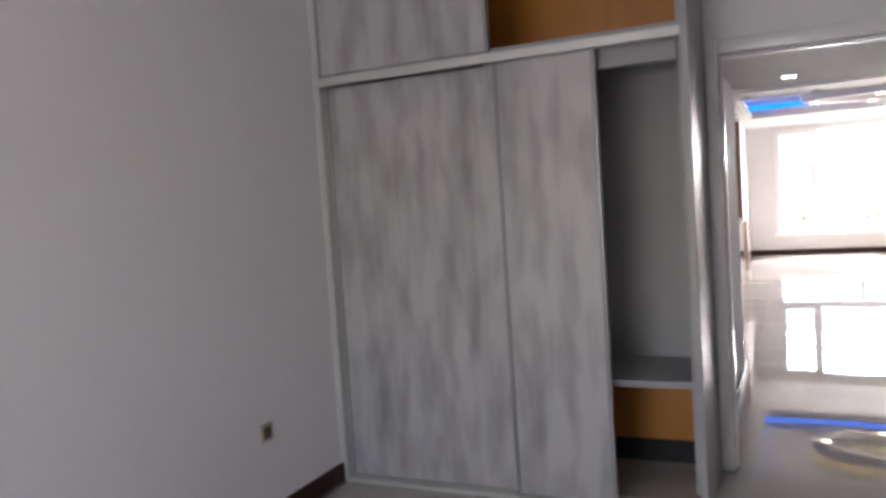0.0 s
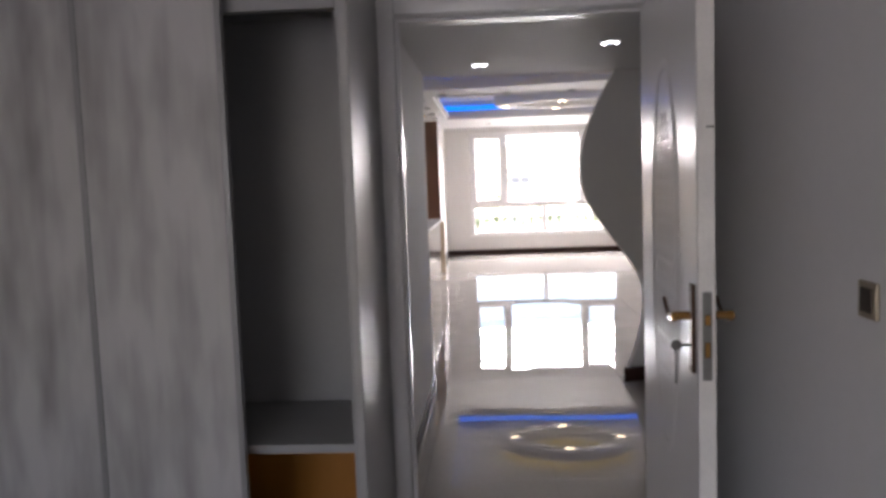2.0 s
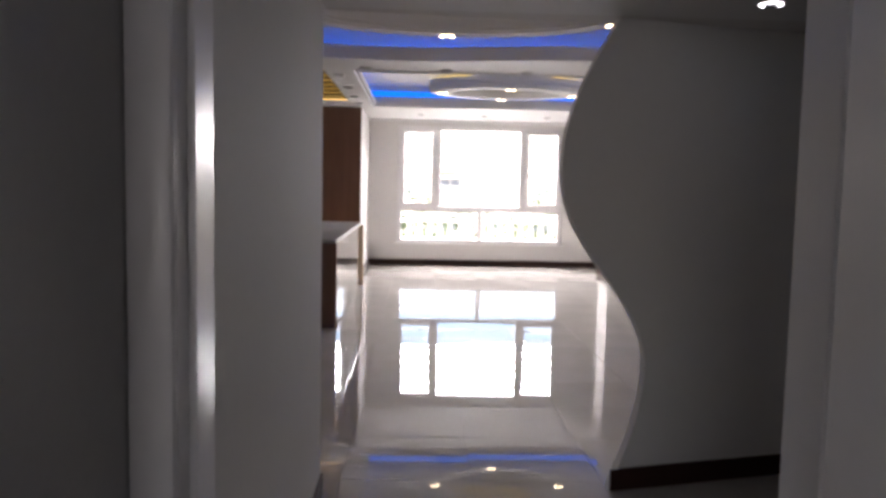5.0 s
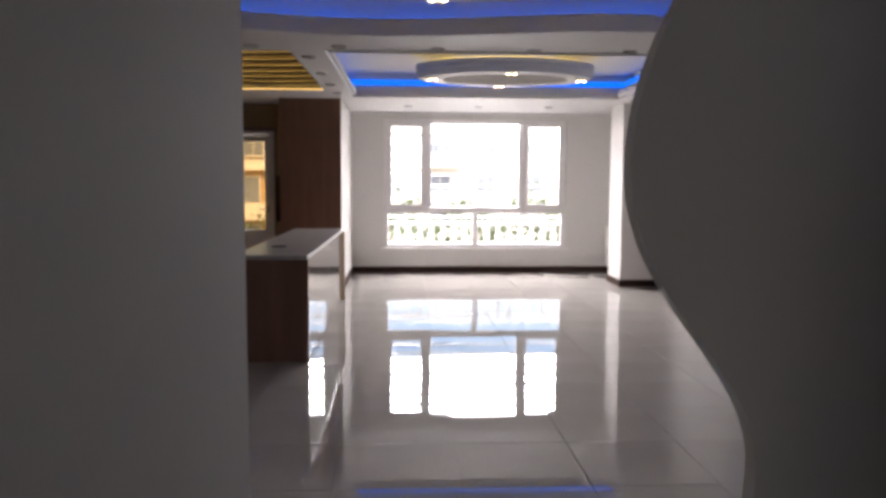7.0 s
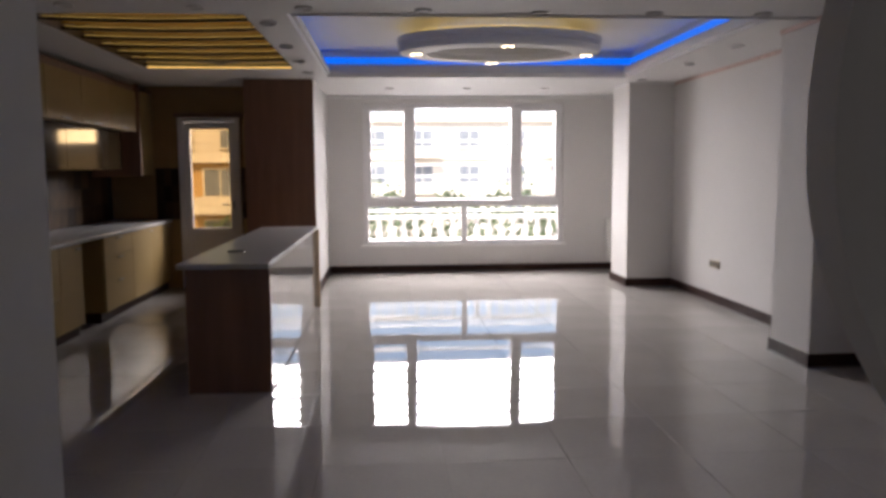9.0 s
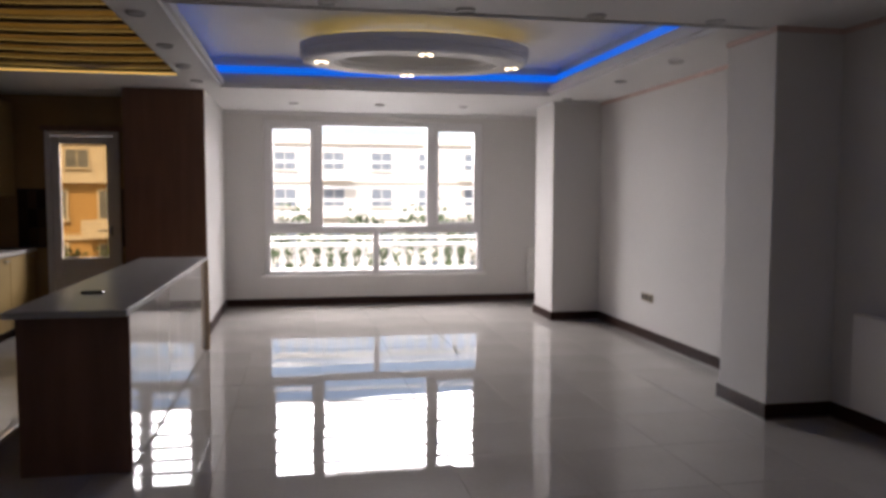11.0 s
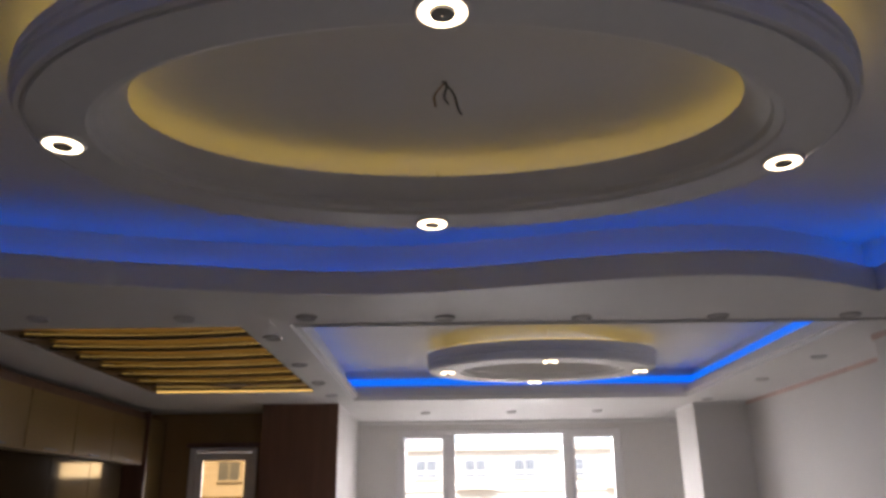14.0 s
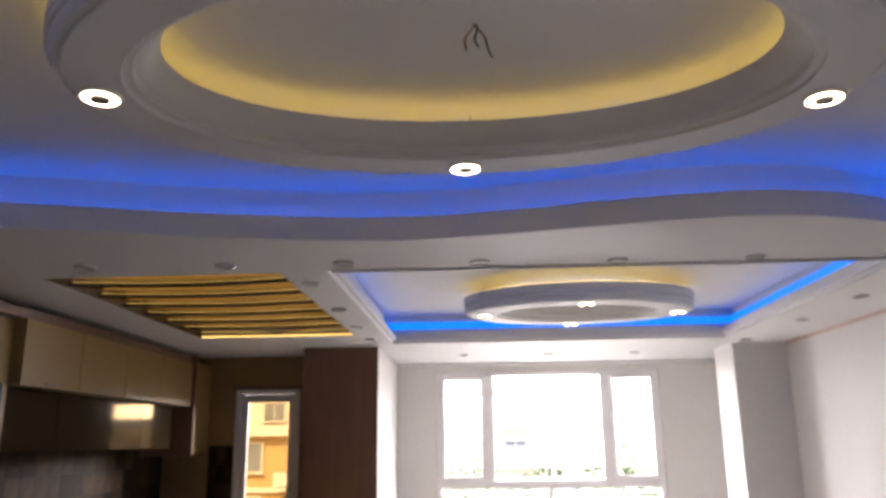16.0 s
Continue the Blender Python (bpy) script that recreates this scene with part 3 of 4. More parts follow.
# ---- wardrobe ----
WF, WB = 3.304, 4.031
wr = thing("wardrobe", (-0.85, WF, 0), "built-in wardrobe with whitewashed sliding doors, one end open", "wardrobe")
part("end_panel", boxes((0.012, WF, 0, 0.043, DOOR_Y, 2.84), bevel=0.004), M_ENDPANEL, wr, "grey satin end panel")
part("inner_side", boxes((-0.02, WF + 0.14, 0.06, 0.011, WB, 2.84)), M_CARCASS, wr)
part("left_side", boxes((BED_X0, WF + 0.02, 0, BED_X0 + 0.03, WB, 2.84)), M_TRACK, wr)
part("back_panel", boxes((BED_X0 + 0.03, WB - 0.02, 0.56, -0.02, WB, 2.08)), M_CARCASS, wr)
# black strip paints the dark of the gap under the orange panel
part("gap_shade_strip", boxes((BED_X0 + 0.03, WB - 0.02, 0.0, -0.02, WB, 0.115)), M_DARK, wr, "black strip put in for the dark gap below the back panel")
part("lower_back_panel", boxes((BED_X0 + 0.03, WB - 0.02, 0.12, -0.02, WB, 0.54)), M_ORANGE, wr, "orange wood-grain back panel")
part("upper_back_panel", boxes((BED_X0 + 0.03, WB - 0.02, 2.13, -0.02, WB, 2.84)), M_ORANGE, wr, "orange wood-grain back panel")
part("shelf", boxes((-0.90, WF + 0.17, 0.53, -0.02, WB - 0.02, 0.56), bevel=0.002), M_CARCASS, wr)
part("divider", boxes((-0.93, WF + 0.17, 0.02, -0.90, WB - 0.02, 2.08)), M_CARCASS, wr)
part("top_shelf", boxes((BED_X0 + 0.03, WF + 0.05, 2.106, 0.011, WB - 0.02, 2.13)), M_CARCASS, wr)
part("upper_rail", boxes((BED_X0 + 0.03, WF + 0.005, 2.062, 0.011, WF + 0.03, 2.104), bevel=0.003), M_TRACK, wr, "grey metal sliding rail")
part("top_fascia", boxes((-0.90, WF + 0.13, 1.985, -0.02, WF + 0.16, 2.085)), M_CARCASS, wr)
part("floor_track", boxes((BED_X0 + 0.03, WF + 0.02, 0, 0.011, WF + 0.15, 0.018)), M_TRACK, wr, "grey metal floor track")


def slider(x0, x1, y, z0, z1, label):
    d = part("sliding_door", boxes((x0 + 0.02, y, z0, x1 - 0.02, y + 0.022, z1), bevel=0.002), M_GREYWOOD, wr, label)
    for a in (x0, x1 - 0.02):
        part("door_profile", boxes((a, y - 0.004, z0, a + 0.02, y + 0.026, z1), bevel=0.003), M_ALU, d, "grey metal edge profile")
    return d


slider(-1.78, -0.80, WF + 0.09, 0.022, 2.06, "whitewashed wood-grain sliding door")
slider(-0.835, -0.355, WF + 0.045, 0.022, 2.06, "whitewashed wood-grain sliding door")
slider(-1.78, -0.84, WF + 0.035, 2.118, 2.83, "whitewashed wood-grain upper sliding door")

# ---- bedroom doorway and door ----
ob = tagged(thing("door_frame", ((DX0 + DX1) / 2, DOOR_Y, 0), "glossy white painted door frame with rounded casing", "door frame"), kind="structure")
for x0, x1 in ((DX0 - 0.065, DX0 + 0.0), (DX1, DX1 + 0.07)):
    part("casing", boxes((x0, DOOR_Y - 0.022, 0, x1, DOOR_Y - 0.001, DH + 0.07), bevel=0.009), M_GLOSSWHITE, ob, smooth=True)
part("head_casing", boxes((DX0, DOOR_Y - 0.022, DH, DX1, DOOR_Y - 0.001, DH + 0.07), bevel=0.009), M_GLOSSWHITE, ob, smooth=True)
part("jamb", boxes((DX0 - 0.03, DOOR_Y + 0.001, 0, DX0, DOOR_Y + 0.2, DH), bevel=0.003), M_GLOSSWHITE, ob)
part("jamb", boxes((DX1, DOOR_Y + 0.001, 0, DX1 + 0.03, DOOR_Y + 0.2, DH), bevel=0.003), M_GLOSSWHITE, ob)
part("head_jamb", boxes((DX0 - 0.03, DOOR_Y + 0.001, DH, DX1 + 0.03, DOOR_Y + 0.2, DH + 0.03)), M_GLOSSWHITE, ob)
part("door_stop", boxes((DX0, DOOR_Y + 0.05, 0, DX0 + 0.012, DOOR_Y + 0.09, DH), (DX1 - 0.012, DOOR_Y + 0.05, 0, DX1, DOOR_Y + 0.09, DH), (DX0 + 0.012, DOOR_Y + 0.05, DH - 0.012, DX1 - 0.012, DOOR_Y + 0.09, DH), bevel=0.003), M_GLOSSWHITE, ob)

# the leaf stands open, from its hinges at the frame to its free edge in the room
LX0, LX1, LY0, LY1, LZ = 1.03, 1.074, 2.957, DOOR_Y - 0.03, 2.04
SWING = radians(-3.3)
door = tagged(thing("door_1", (LX1, LY1, 0), "open glossy white door with an embossed lattice panel", "door"), kind="structure")
part("leaf", boxes((LX0, LY0 + 0.006, 0.008, LX1, LY1, LZ), bevel=0.003), M_GLOSSWHITE, door)
part("edge", boxes((LX0 + 0.001, LY0, 0.009, LX1 - 0.001, LY0 + 0.006, LZ - 0.001)), M_DOOREDGE, door, "worn off-white door edge")


def door_xyz(u, v, h):
    """u along the leaf, v up, h out from its face."""
    return (LX0 - h, u, v)


bm = bmesh.new()
UC, VC, UR, VR = (LY0 + LY1) / 2, 1.16, 0.17, 0.46


def inside(u, v):
    return abs(u - UC) / UR < 1 and abs(v - VC) < VR * (0.62 + 0.38 * math.cos(math.pi / 2 * (u - UC) / UR) ** 0.8)


def groove(bm, pts, w=0.012, h=0.005):
    rows = []
    for i, p in enumerate(pts):
        a, b = Vector(pts[max(0, i - 1)]), Vector(pts[min(len(pts) - 1, i + 1)])
        d = (b - a).normalized()
        n = Vector((-d.y, d.x))
        p = Vector(p)
        rows.append([bm.verts.new(door_xyz(*(p + n * o), k)) for o, k in ((-w, -0.0005), (-w * 0.55, h * 0.65), (0, h), (w * 0.55, h * 0.65), (w, -0.0005))])
    for r, s in zip(rows, rows[1:]):
        for k in range(4):
            bm.faces.new((r[k], r[k + 1], s[k + 1], s[k]))


for k in range(-3, 4):
    for sgn in (1, -1):
        line = []
        for i in range(121):
            v = VC - VR + 2 * VR * i / 120
            u = UC + k * UR / 3.2 + sgn * 0.028 * math.sin(2 * math.pi * (v - VC) / 0.245 + k * math.pi)
            if inside(u, v):
                line.append((u, v))
            elif len(line) > 3:
                groove(bm, line, 0.013, 0.0028)
                line = []
            else:
                line = []
        if len(line) > 3:
            groove(bm, line, 0.013, 0.0028)
part("lattice", bm, M_GLOSSWHITE, door, "embossed wavy lattice", smooth=True)
bm = bmesh.new()
for grow in (1.18, 1.36):
    loop = []
    for i in range(97):
        a = 2 * math.pi * i / 96
        u = UC + UR * grow * math.copysign(abs(math.cos(a)) ** 0.7, math.cos(a))
        v = VC + VR * (1.16 + 0.1 * (grow - 1)) * math.sin(a) * (1 + 0.10 * abs(math.sin(a)) ** 6)
        loop.append((u, v))
    groove(bm, loop, 0.014, 0.0035)
part("panel_moulding", bm, M_GLOSSWHITE, door, "raised panel moulding", smooth=True)
part("pencil_mark", boxes((LX0 + 0.022, LY0 - 0.0008, 1.535, LX0 + 0.042, LY0, 1.539), (LX0 + 0.03, LY0 - 0.0008, 1.86, LX0 + 0.042, LY0, 1.863)), M_BLACK, door, "short black mark on the door edge")
HY, HZ = 3.012, 1.05
for side, x, s in (("corridor side", LX0, -1), ("room side", LX1, 1)):
    plate = part("handle_plate", boxes((x + s * 0.0005, HY - 0.022, HZ - 0.15, x + s * 0.009, HY + 0.022, HZ + 0.085), bevel=0.003), M_BRONZE, door, "dark bronze handle plate")
    bm = bmesh.new()
    cyl(bm, Matrix.Translation((x + s * 0.028, HY, HZ)) @ Matrix.Rotation(math.pi / 2, 4, 'Y'), 0.012, 0.012, 0.05, 16)
    for tip in (False, True):
        prev = None
        for i in range(13):
            q = i / 12 * (0.5 if not tip else 0.52) + (0.48 if tip else 0)
            c = Vector((x + s * 0.05, HY - 0.008 + 0.16 * q, HZ - 0.012 * math.sin(math.pi * q) + 0.055 * max(0, q - 0.55) ** 1.5 * 1.4))
            w, hh = 0.008 * (1.15 - 0.45 * q), 0.0125 * (1.15 - 0.55 * q)
            ring = [bm.verts.new(c + Vector((w * math.cos(t * math.pi / 4), 0, hh * math.sin(t * math.pi / 4)))) for t in range(8)]
            if prev:
                for t in range(8):
                    bm.faces.new((prev[t], prev[(t + 1) % 8], ring[(t + 1) % 8], ring[t]))
            else:
                bm.faces.new(ring)
            prev = ring
        bm.faces.new(prev[::-1])
        if not tip:
            part("lever", bm, M_BRASS, plate, "worn brass lever", smooth=True)
            bm = bmesh.new()
    part("lever_tip", bm, M_BRONZE, plate, "dark bronze curved lever tip", smooth=True)
part("lock_plate", boxes((LX0 + 0.010, LY0 - 0.003, HZ - 0.16, LX1 - 0.010, LY0, HZ + 0.07), bevel=0.001), M_STEEL, door, "steel lock face plate")
part("latch", boxes((LX0 + 0.015, LY0 - 0.012, HZ - 0.015, LX1 - 0.015, LY0 - 0.003, HZ + 0.012), (LX0 + 0.015, LY0 - 0.006, HZ - 0.1, LX1 - 0.015, LY0 - 0.003, HZ - 0.06), bevel=0.002), M_BRASS, door)
key = thing("key", (LX0 - 0.03, HY + 0.005, HZ - 0.083), "steel keys hanging in the door lock", "key")
bm = bmesh.new()
cyl(bm, Matrix.Translation((LX0 - 0.022, HY, HZ - 0.078)) @ Matrix.Rotation(math.pi / 2, 4, 'Y'), 0.003, 0.003, 0.03, 8)
cyl(bm, Matrix.Translation((LX0 - 0.046, HY, HZ - 0.078)) @ Matrix.Rotation(math.pi / 2, 4, 'X'), 0.014, 0.014, 0.003, 16)
part("key_in_lock", bm, M_STEEL, key)
bm = bmesh.new()
bmesh.ops.create_circle(bm, segments=16, radius=0.012, matrix=Matrix.Translation((LX0 - 0.046, HY, HZ - 0.096)) @ Matrix.Rotation(math.pi / 2, 4, 'Y'))
es = bm.edges[:]
bmesh.ops.extrude_edge_only(bm, edges=es)
bm.verts.ensure_lookup_table()
for v in bm.verts[16:]:
    v.co.x -= 0.003
box(bm, LX0 - 0.049, HY - 0.008, HZ - 0.14, LX0 - 0.046, HY + 0.008, HZ - 0.106)
box(bm, LX0 - 0.049, HY - 0.003, HZ - 0.18, LX0 - 0.046, HY + 0.003, HZ - 0.138)
part("hanging_key", bm, M_STEEL, key)
hinge = Vector((LX1, LY1, 0))
key.location = hinge + Matrix.Rotation(SWING, 3, 'Z') @ (key.location - hinge)
for ob in (door, key):
    ob.rotation_euler = (0, 0, SWING)

# ---- sockets and switches ----


def socket(name, c, axis, s, gangs, label, category):
    """A plate on a wall whose normal is along axis with sign s."""
    ob = thing(name, c, label, category)
    w, h, d = 0.082 * gangs / (1 if gangs == 1 else 1.0), 0.082, 0.010

    def put(u0, v0, u1, v1, d0, d1):
        x, y, z = c
        if axis == 'x':
            return (x + s * d0, y + u0, z + v0, x + s * d1, y + u1, z + v1)
        return (x + u0, y + s * d0, z + v0, x + u1, y + s * d1, z + v1)
    part("plate", boxes(put(-w / 2, -h / 2, w / 2, h / 2, 0.0005, d), bevel=0.003), M_SOCKET, ob)
    for g in range(gangs):
        u = -w / 2 + 0.082 * (g + 0.5)
        part("insert", boxes(put(u - 0.027, -0.027, u + 0.027, 0.027, d, d + 0.003), bevel=0.002), M_SOCKETDARK, ob, "dark socket insert")
    return ob


socket("wall_socket", (BED_X0, 2.72, 0.445), 'x', 1, 1, "champagne single wall socket with a dark insert", "socket")
socket("light_switch", (BED_X1, 2.709, 1.13), 'x', -1, 1, "dark single light switch on the wall", "switch")
socket("wall_socket", (HALL_X1, 13.216, 0.425), 'x', -1, 3, "triple champagne wall socket", "socket")

# ---- skirting ----
BH = 0.10


def skirting(name, *runs):
    bm = bmesh.new()
    for r in runs:
        box(bm, r[0], r[1], 0.012, r[2], r[3], BH)
    ob = structure(name, bm, M_SKIRT, "dark brown glossy skirting board", "skirting")
    bm = bmesh.new()
    for r in runs:
        g = 0.006
        box(bm, r[0] - g, r[1] - g, 0, r[2] + g, r[3] + g, 0.012)
    part("bottom_edge", bm, M_SKIRTLINE, ob, "pale lower edge")
    return ob


T = 0.014
skirting("baseboard_bedroom", (BED_X0, BED_Y0, BED_X0 + T, WF + 0.02))
skirting("baseboard_corridor", (COR_X0, DOOR_Y + 0.2, COR_X0 + T, WAVE_Y - 0.04), (COR_X1 - T, DOOR_Y + 0.2, COR_X1, WAVE_Y + 0.33))
skirting("baseboard_right", (HALL_X1 - T, HALL_Y0, HALL_X1, 10.50 - T), (3.50 - T, 10.50 - T, HALL_X1, 10.50), (3.50 - T, 10.50, 3.50, 11.06 + T), (3.50, 11.06, HALL_X1 - T, 11.06 + T), (HALL_X1 - T, 11.06 + T, HALL_X1, 14.50 - T),
         (3.40 - T, 14.50 - T, HALL_X1, 14.50), (3.40 - T, 14.50, 3.40, 15.15 + T), (3.40, 15.15, HALL_X1 - T, 15.15 + T), (HALL_X1 - T, 15.15 + T, HALL_X1, HALL_Y1 - T))
skirting("baseboard_window", (NIB_X, HALL_Y1 - T, HALL_X1, HALL_Y1), (NIB_X, NIB_Y + 0.02, NIB_X + T, HALL_Y1 - T))
skirting("baseboard_hall", (HALL_X0, WAVE_Y - 0.04, COR_X0, WAVE_Y - 0.04 + T), (2.6, 6.724, HALL_X1 - T, 6.724 + T))

# skirting of the slanting partition
bm = boxes((1.36, WAVE_Y - T, 0.0, COR_X1, WAVE_Y, BH), (1.40, WAVE_Y + WAVE_T, 0.0, COR_X1, WAVE_Y + WAVE_T + T, BH))
for v in bm.verts:
    v.co.y += slant(v.co.x)
structure("baseboard_partition", bm, M_SKIRT, "dark brown glossy skirting board", "skirting")

# ---- radiators ----


def radiator(x, y0, y1, z0, z1, s):
    ob = thing("radiator", (x, (y0 + y1) / 2, z0), "white enamelled panel radiator on the wall", "radiator")
    part("front_panel", boxes((x - s * 0.10, y0, z0, x - s * 0.085, y1, z1), bevel=0.005), M_RADIATOR, ob)
    part("back_panel", boxes((x - s * 0.045, y0 + 0.02, z0 + 0.02, x - s * 0.03, y1 - 0.02, z1 - 0.02)), M_RADIATOR, ob)
    part("top_grille", boxes(*[(x - s * 0.10, y0 + 0.03 * k, z1, x - s * 0.03, y0 + 0.03 * k + 0.018, z1 + 0.006) for k in range(int((y1 - y0) / 0.03))]), M_RADIATOR, ob)
    for a in (y0, y1 - 0.008):
        part("side_cover", boxes((x - s * 0.085, a, z0, x - s * 0.03, a + 0.008, z1)), M_RADIATOR, ob)
    for a in (y0 + 0.1, y1 - 0.13):
        part("bracket", boxes((x - s * 0.03, a, z0 + 0.1, x, a + 0.03, z1 - 0.1)), M_RADIATOR, ob)
    return ob


radiator(HALL_X1, 9.334, 10.201, 0.14, 0.72, 1)
far_radiator = radiator(HALL_X1, 15.611, 15.843, 0.14, 0.74, 1)
far_radiator.location, far_radiator.rotation_euler = (3.72, HALL_Y1, 0.14), (0, 0, math.pi / 2)

# ---- kitchen ----
IX0, IX1, IY0, IY1, IZ = -0.85, -0.31, 10.226, 13.472, 0.865
isl = thing("kitchen_island", ((IX0 + IX1) / 2, (IY0 + IY1) / 2, 0), "long kitchen island, brown ends and glossy cream front", "kitchen island")
part("near_end_panel", boxes((IX0, IY0, 0, IX1, IY0 + 0.03, IZ - 0.035), bevel=0.002), M_BROWN, isl, "dark brown wood-grain end panel")
part("far_end_panel", boxes((IX0, IY1 - 0.03, 0, IX1 + 0.03, IY1, IZ - 0.035), bevel=0.002), M_OAK, isl, "light wood end panel")
n = 4
for k in range(n):
    a = IY0 + 0.03 + (IY1 - IY0 - 0.06) * k / n
    b = IY0 + 0.03 + (IY1 - IY0 - 0.06) * (k + 1) / n
    part("front_panel", boxes((IX1 - 0.022, a + 0.001, 0.02, IX1 - 0.004, b - 0.001, IZ - 0.037), bevel=0.0015), M_ISLANDWHITE, isl, "glossy cream-white front panel")
part("core", boxes((IX0 + 0.02, IY0 + 0.03, 0.0, IX1 - 0.022, IY1 - 0.03, IZ - 0.037)), M_BROWN, isl)
top = solid("island_worktop", boxes((IX0 - 0.03, IY0 - 0.10, IZ - 0.035, IX1 + 0.012, IY1 + 0.02, IZ), bevel=0.006), M_STONE, "grey stone worktop on the island", "worktop")
solid("worktop_outlet", boxes((-0.70, 10.837, IZ, -0.58, 10.903, IZ + 0.012), bevel=0.003), M_BLACK, "small black outlet cover on the island worktop", "outlet")

structure("wall_nib", boxes((-1.17, NIB_Y - 0.001, 0, NIB_X, NIB_Y + 0.02, SOFFIT)), M_BROWN, "tall dark brown wood panel at the kitchen end", "wall panel")
structure("wall_nib_side", boxes((-1.17, NIB_Y + 0.02, 0, -1.15, KDOOR_Y, SOFFIT)), M_BROWN, "dark brown side of the tall panel", "wall panel")

CX = -2.25
cw = solid("kitchen_worktop", boxes((HALL_X0 + 0.001, 11.25, 0.83, CX + 0.02, KDOOR_Y - 0.003, 0.865), bevel=0.005), M_STONE, "grey stone worktop along the kitchen wall", "worktop")


def base_unit(y0, y1, doors, group="kitchen base units"):
    ob = thing("base_cabinet", ((CX + HALL_X0) / 2, (y0 + y1) / 2, 0), "cream gloss kitchen base cabinet with " + ("drawers" if doors == 3 else "a door"), "kitchen cabinet", group)
    part("carcass", boxes((HALL_X0 + 0.001, y0, 0.10, CX - 0.022, y1, 0.83)), M_CREAM, ob)
    part("plinth", boxes((HALL_X0 + 0.001, y0, 0, CX - 0.06, y1, 0.10)), M_SKIRT, ob, "dark brown plinth")
    if doors == 3:
        for a, b in ((0.105, 0.40), (0.404, 0.63), (0.634, 0.825)):
            d = part("drawer_front", boxes((CX - 0.021, y0 + 0.002, a, CX - 0.003, y1 - 0.002, b), bevel=0.002), M_CREAM, ob)
            part("handle", boxes((CX - 0.003, (y0 + y1) / 2 - 0.07, b - 0.03, CX + 0.018, (y0 + y1) / 2 + 0.07, b - 0.02), bevel=0.003), M_STEEL, d)
    else:
        d = part("door", boxes((CX - 0.021, y0 + 0.002, 0.105, CX - 0.003, y1 - 0.002, 0.825), bevel=0.002), M_CREAM, ob)
        part("handle", boxes((CX - 0.003, y1 - 0.16, 0.78, CX + 0.018, y1 - 0.04, 0.79), bevel=0.003), M_STEEL, d)
    return ob


for y0, y1, d in ((11.25, 11.729, 3), (11.731, 12.208, 1), (12.737, 13.546, 3), (13.548, 14.28, 1), (14.282, 15.01, 1)):
    base_unit(y0, y1, d)
# the bay is empty; a black sheet on the wall paints its shade
structure("appliance_gap_shade", boxes((HALL_X0 + 0.001, 12.225, 0.0, HALL_X0 + 0.03, 12.72, 0.83)), M_DARK, "black sheet for the shade in the empty appliance space under the worktop", "appliance space")


def wall_unit(y0, y1):
    ob = thing("wall_cabinet", (-2.75, (y0 + y1) / 2, 1.89), "cream gloss kitchen wall cabinet with a lift-up door", "kitchen cabinet", "kitchen wall units")
    part("carcass", boxes((HALL_X0 + 0.001, y0, 1.92, -2.442, y1, 2.37)), M_CREAM, ob)
    d = part("door", boxes((-2.441, y0 + 0.002, 1.915, -2.42, y1 - 0.002, 2.37), bevel=0.002), M_CREAM, ob)
    part("handle", boxes((-2.42, (y0 + y1) / 2 - 0.1, 1.935, -2.40, (y0 + y1) / 2 + 0.1, 1.945), bevel=0.003), M_STEEL, d)
    return ob


for k in range(4):
    wall_unit(11.25 + 0.785 * k, 11.25 + 0.785 * (k + 1) - 0.003)
solid("cabinet_pelmet", boxes((HALL_X0 + 0.001, 10.408, 2.371, -2.44, 14.389, 2.45), bevel=0.003), M_BROWN, "dark brown pelmet above the wall cabinets", "pelmet")
# open niches with glossy doors under the wall units
for k, (y0, y1) in enumerate(((11.25, 11.977), (11.979, 12.72), (12.722, 13.464), (13.465, 14.207))):
    g = thing("glass_cabinet", (-2.8, (y0 + y1) / 2, 1.48), "dark glossy glass-fronted kitchen cabinet", "kitchen cabinet", "glass wall units")
    part("carcass", boxes((HALL_X0 + 0.001, y0, 1.48, -2.56, y1, 1.915)), M_BROWN, g)
    part("door", boxes((-2.559, y0 + 0.002, 1.482, -2.54, y1 - 0.002, 1.913), bevel=0.002), M_BRONZEGLASS, g, "dark reflective glass door")
near = thing("tall_cabinet", (-2.7, 10.821, 0), "tall cream gloss kitchen cabinet beside the worktop", "kitchen cabinet")
part("body", boxes((HALL_X0 + 0.001, 10.408, 0.08, -2.522, 11.242, 2.36)), M_CREAM, near)
part("plinth", boxes((HALL_X0 + 0.001, 10.408, 0, -2.56, 11.242, 0.08)), M_SKIRT, near, "dark brown plinth")
for z0, z1 in ((0.09, 1.28), (1.284, 2.36)):
    dd = part("door", boxes((-2.521, 10.409, z0, -2.50, 11.24, z1), bevel=0.002), M_CREAM, near)
    part("handle", boxes((-2.50, 11.151, (z0 + z1) / 2 - 0.1, -2.48, 11.161, (z0 + z1) / 2 + 0.1), bevel=0.003), M_STEEL, dd)
corner = thing("wall_cabinet", (-2.6, 14.686, 1.42), "tall cream wall cabinet with a dark brown side panel", "kitchen cabinet")
part("body", boxes((HALL_X0 + 0.001, 14.422, 1.42, -2.44, KDOOR_Y - 0.002, 2.40)), M_CREAM, corner)
part("side_panel", boxes((HALL_X0 + 0.001, 14.39, 1.40, -2.38, 14.421, 2.46), bevel=0.002), M_BROWN, corner, "dark brown side panel")
part("door", boxes((-2.439, 14.43, 1.425, -2.42, KDOOR_Y - 0.01, 2.40), bevel=0.002), M_CREAM, corner)

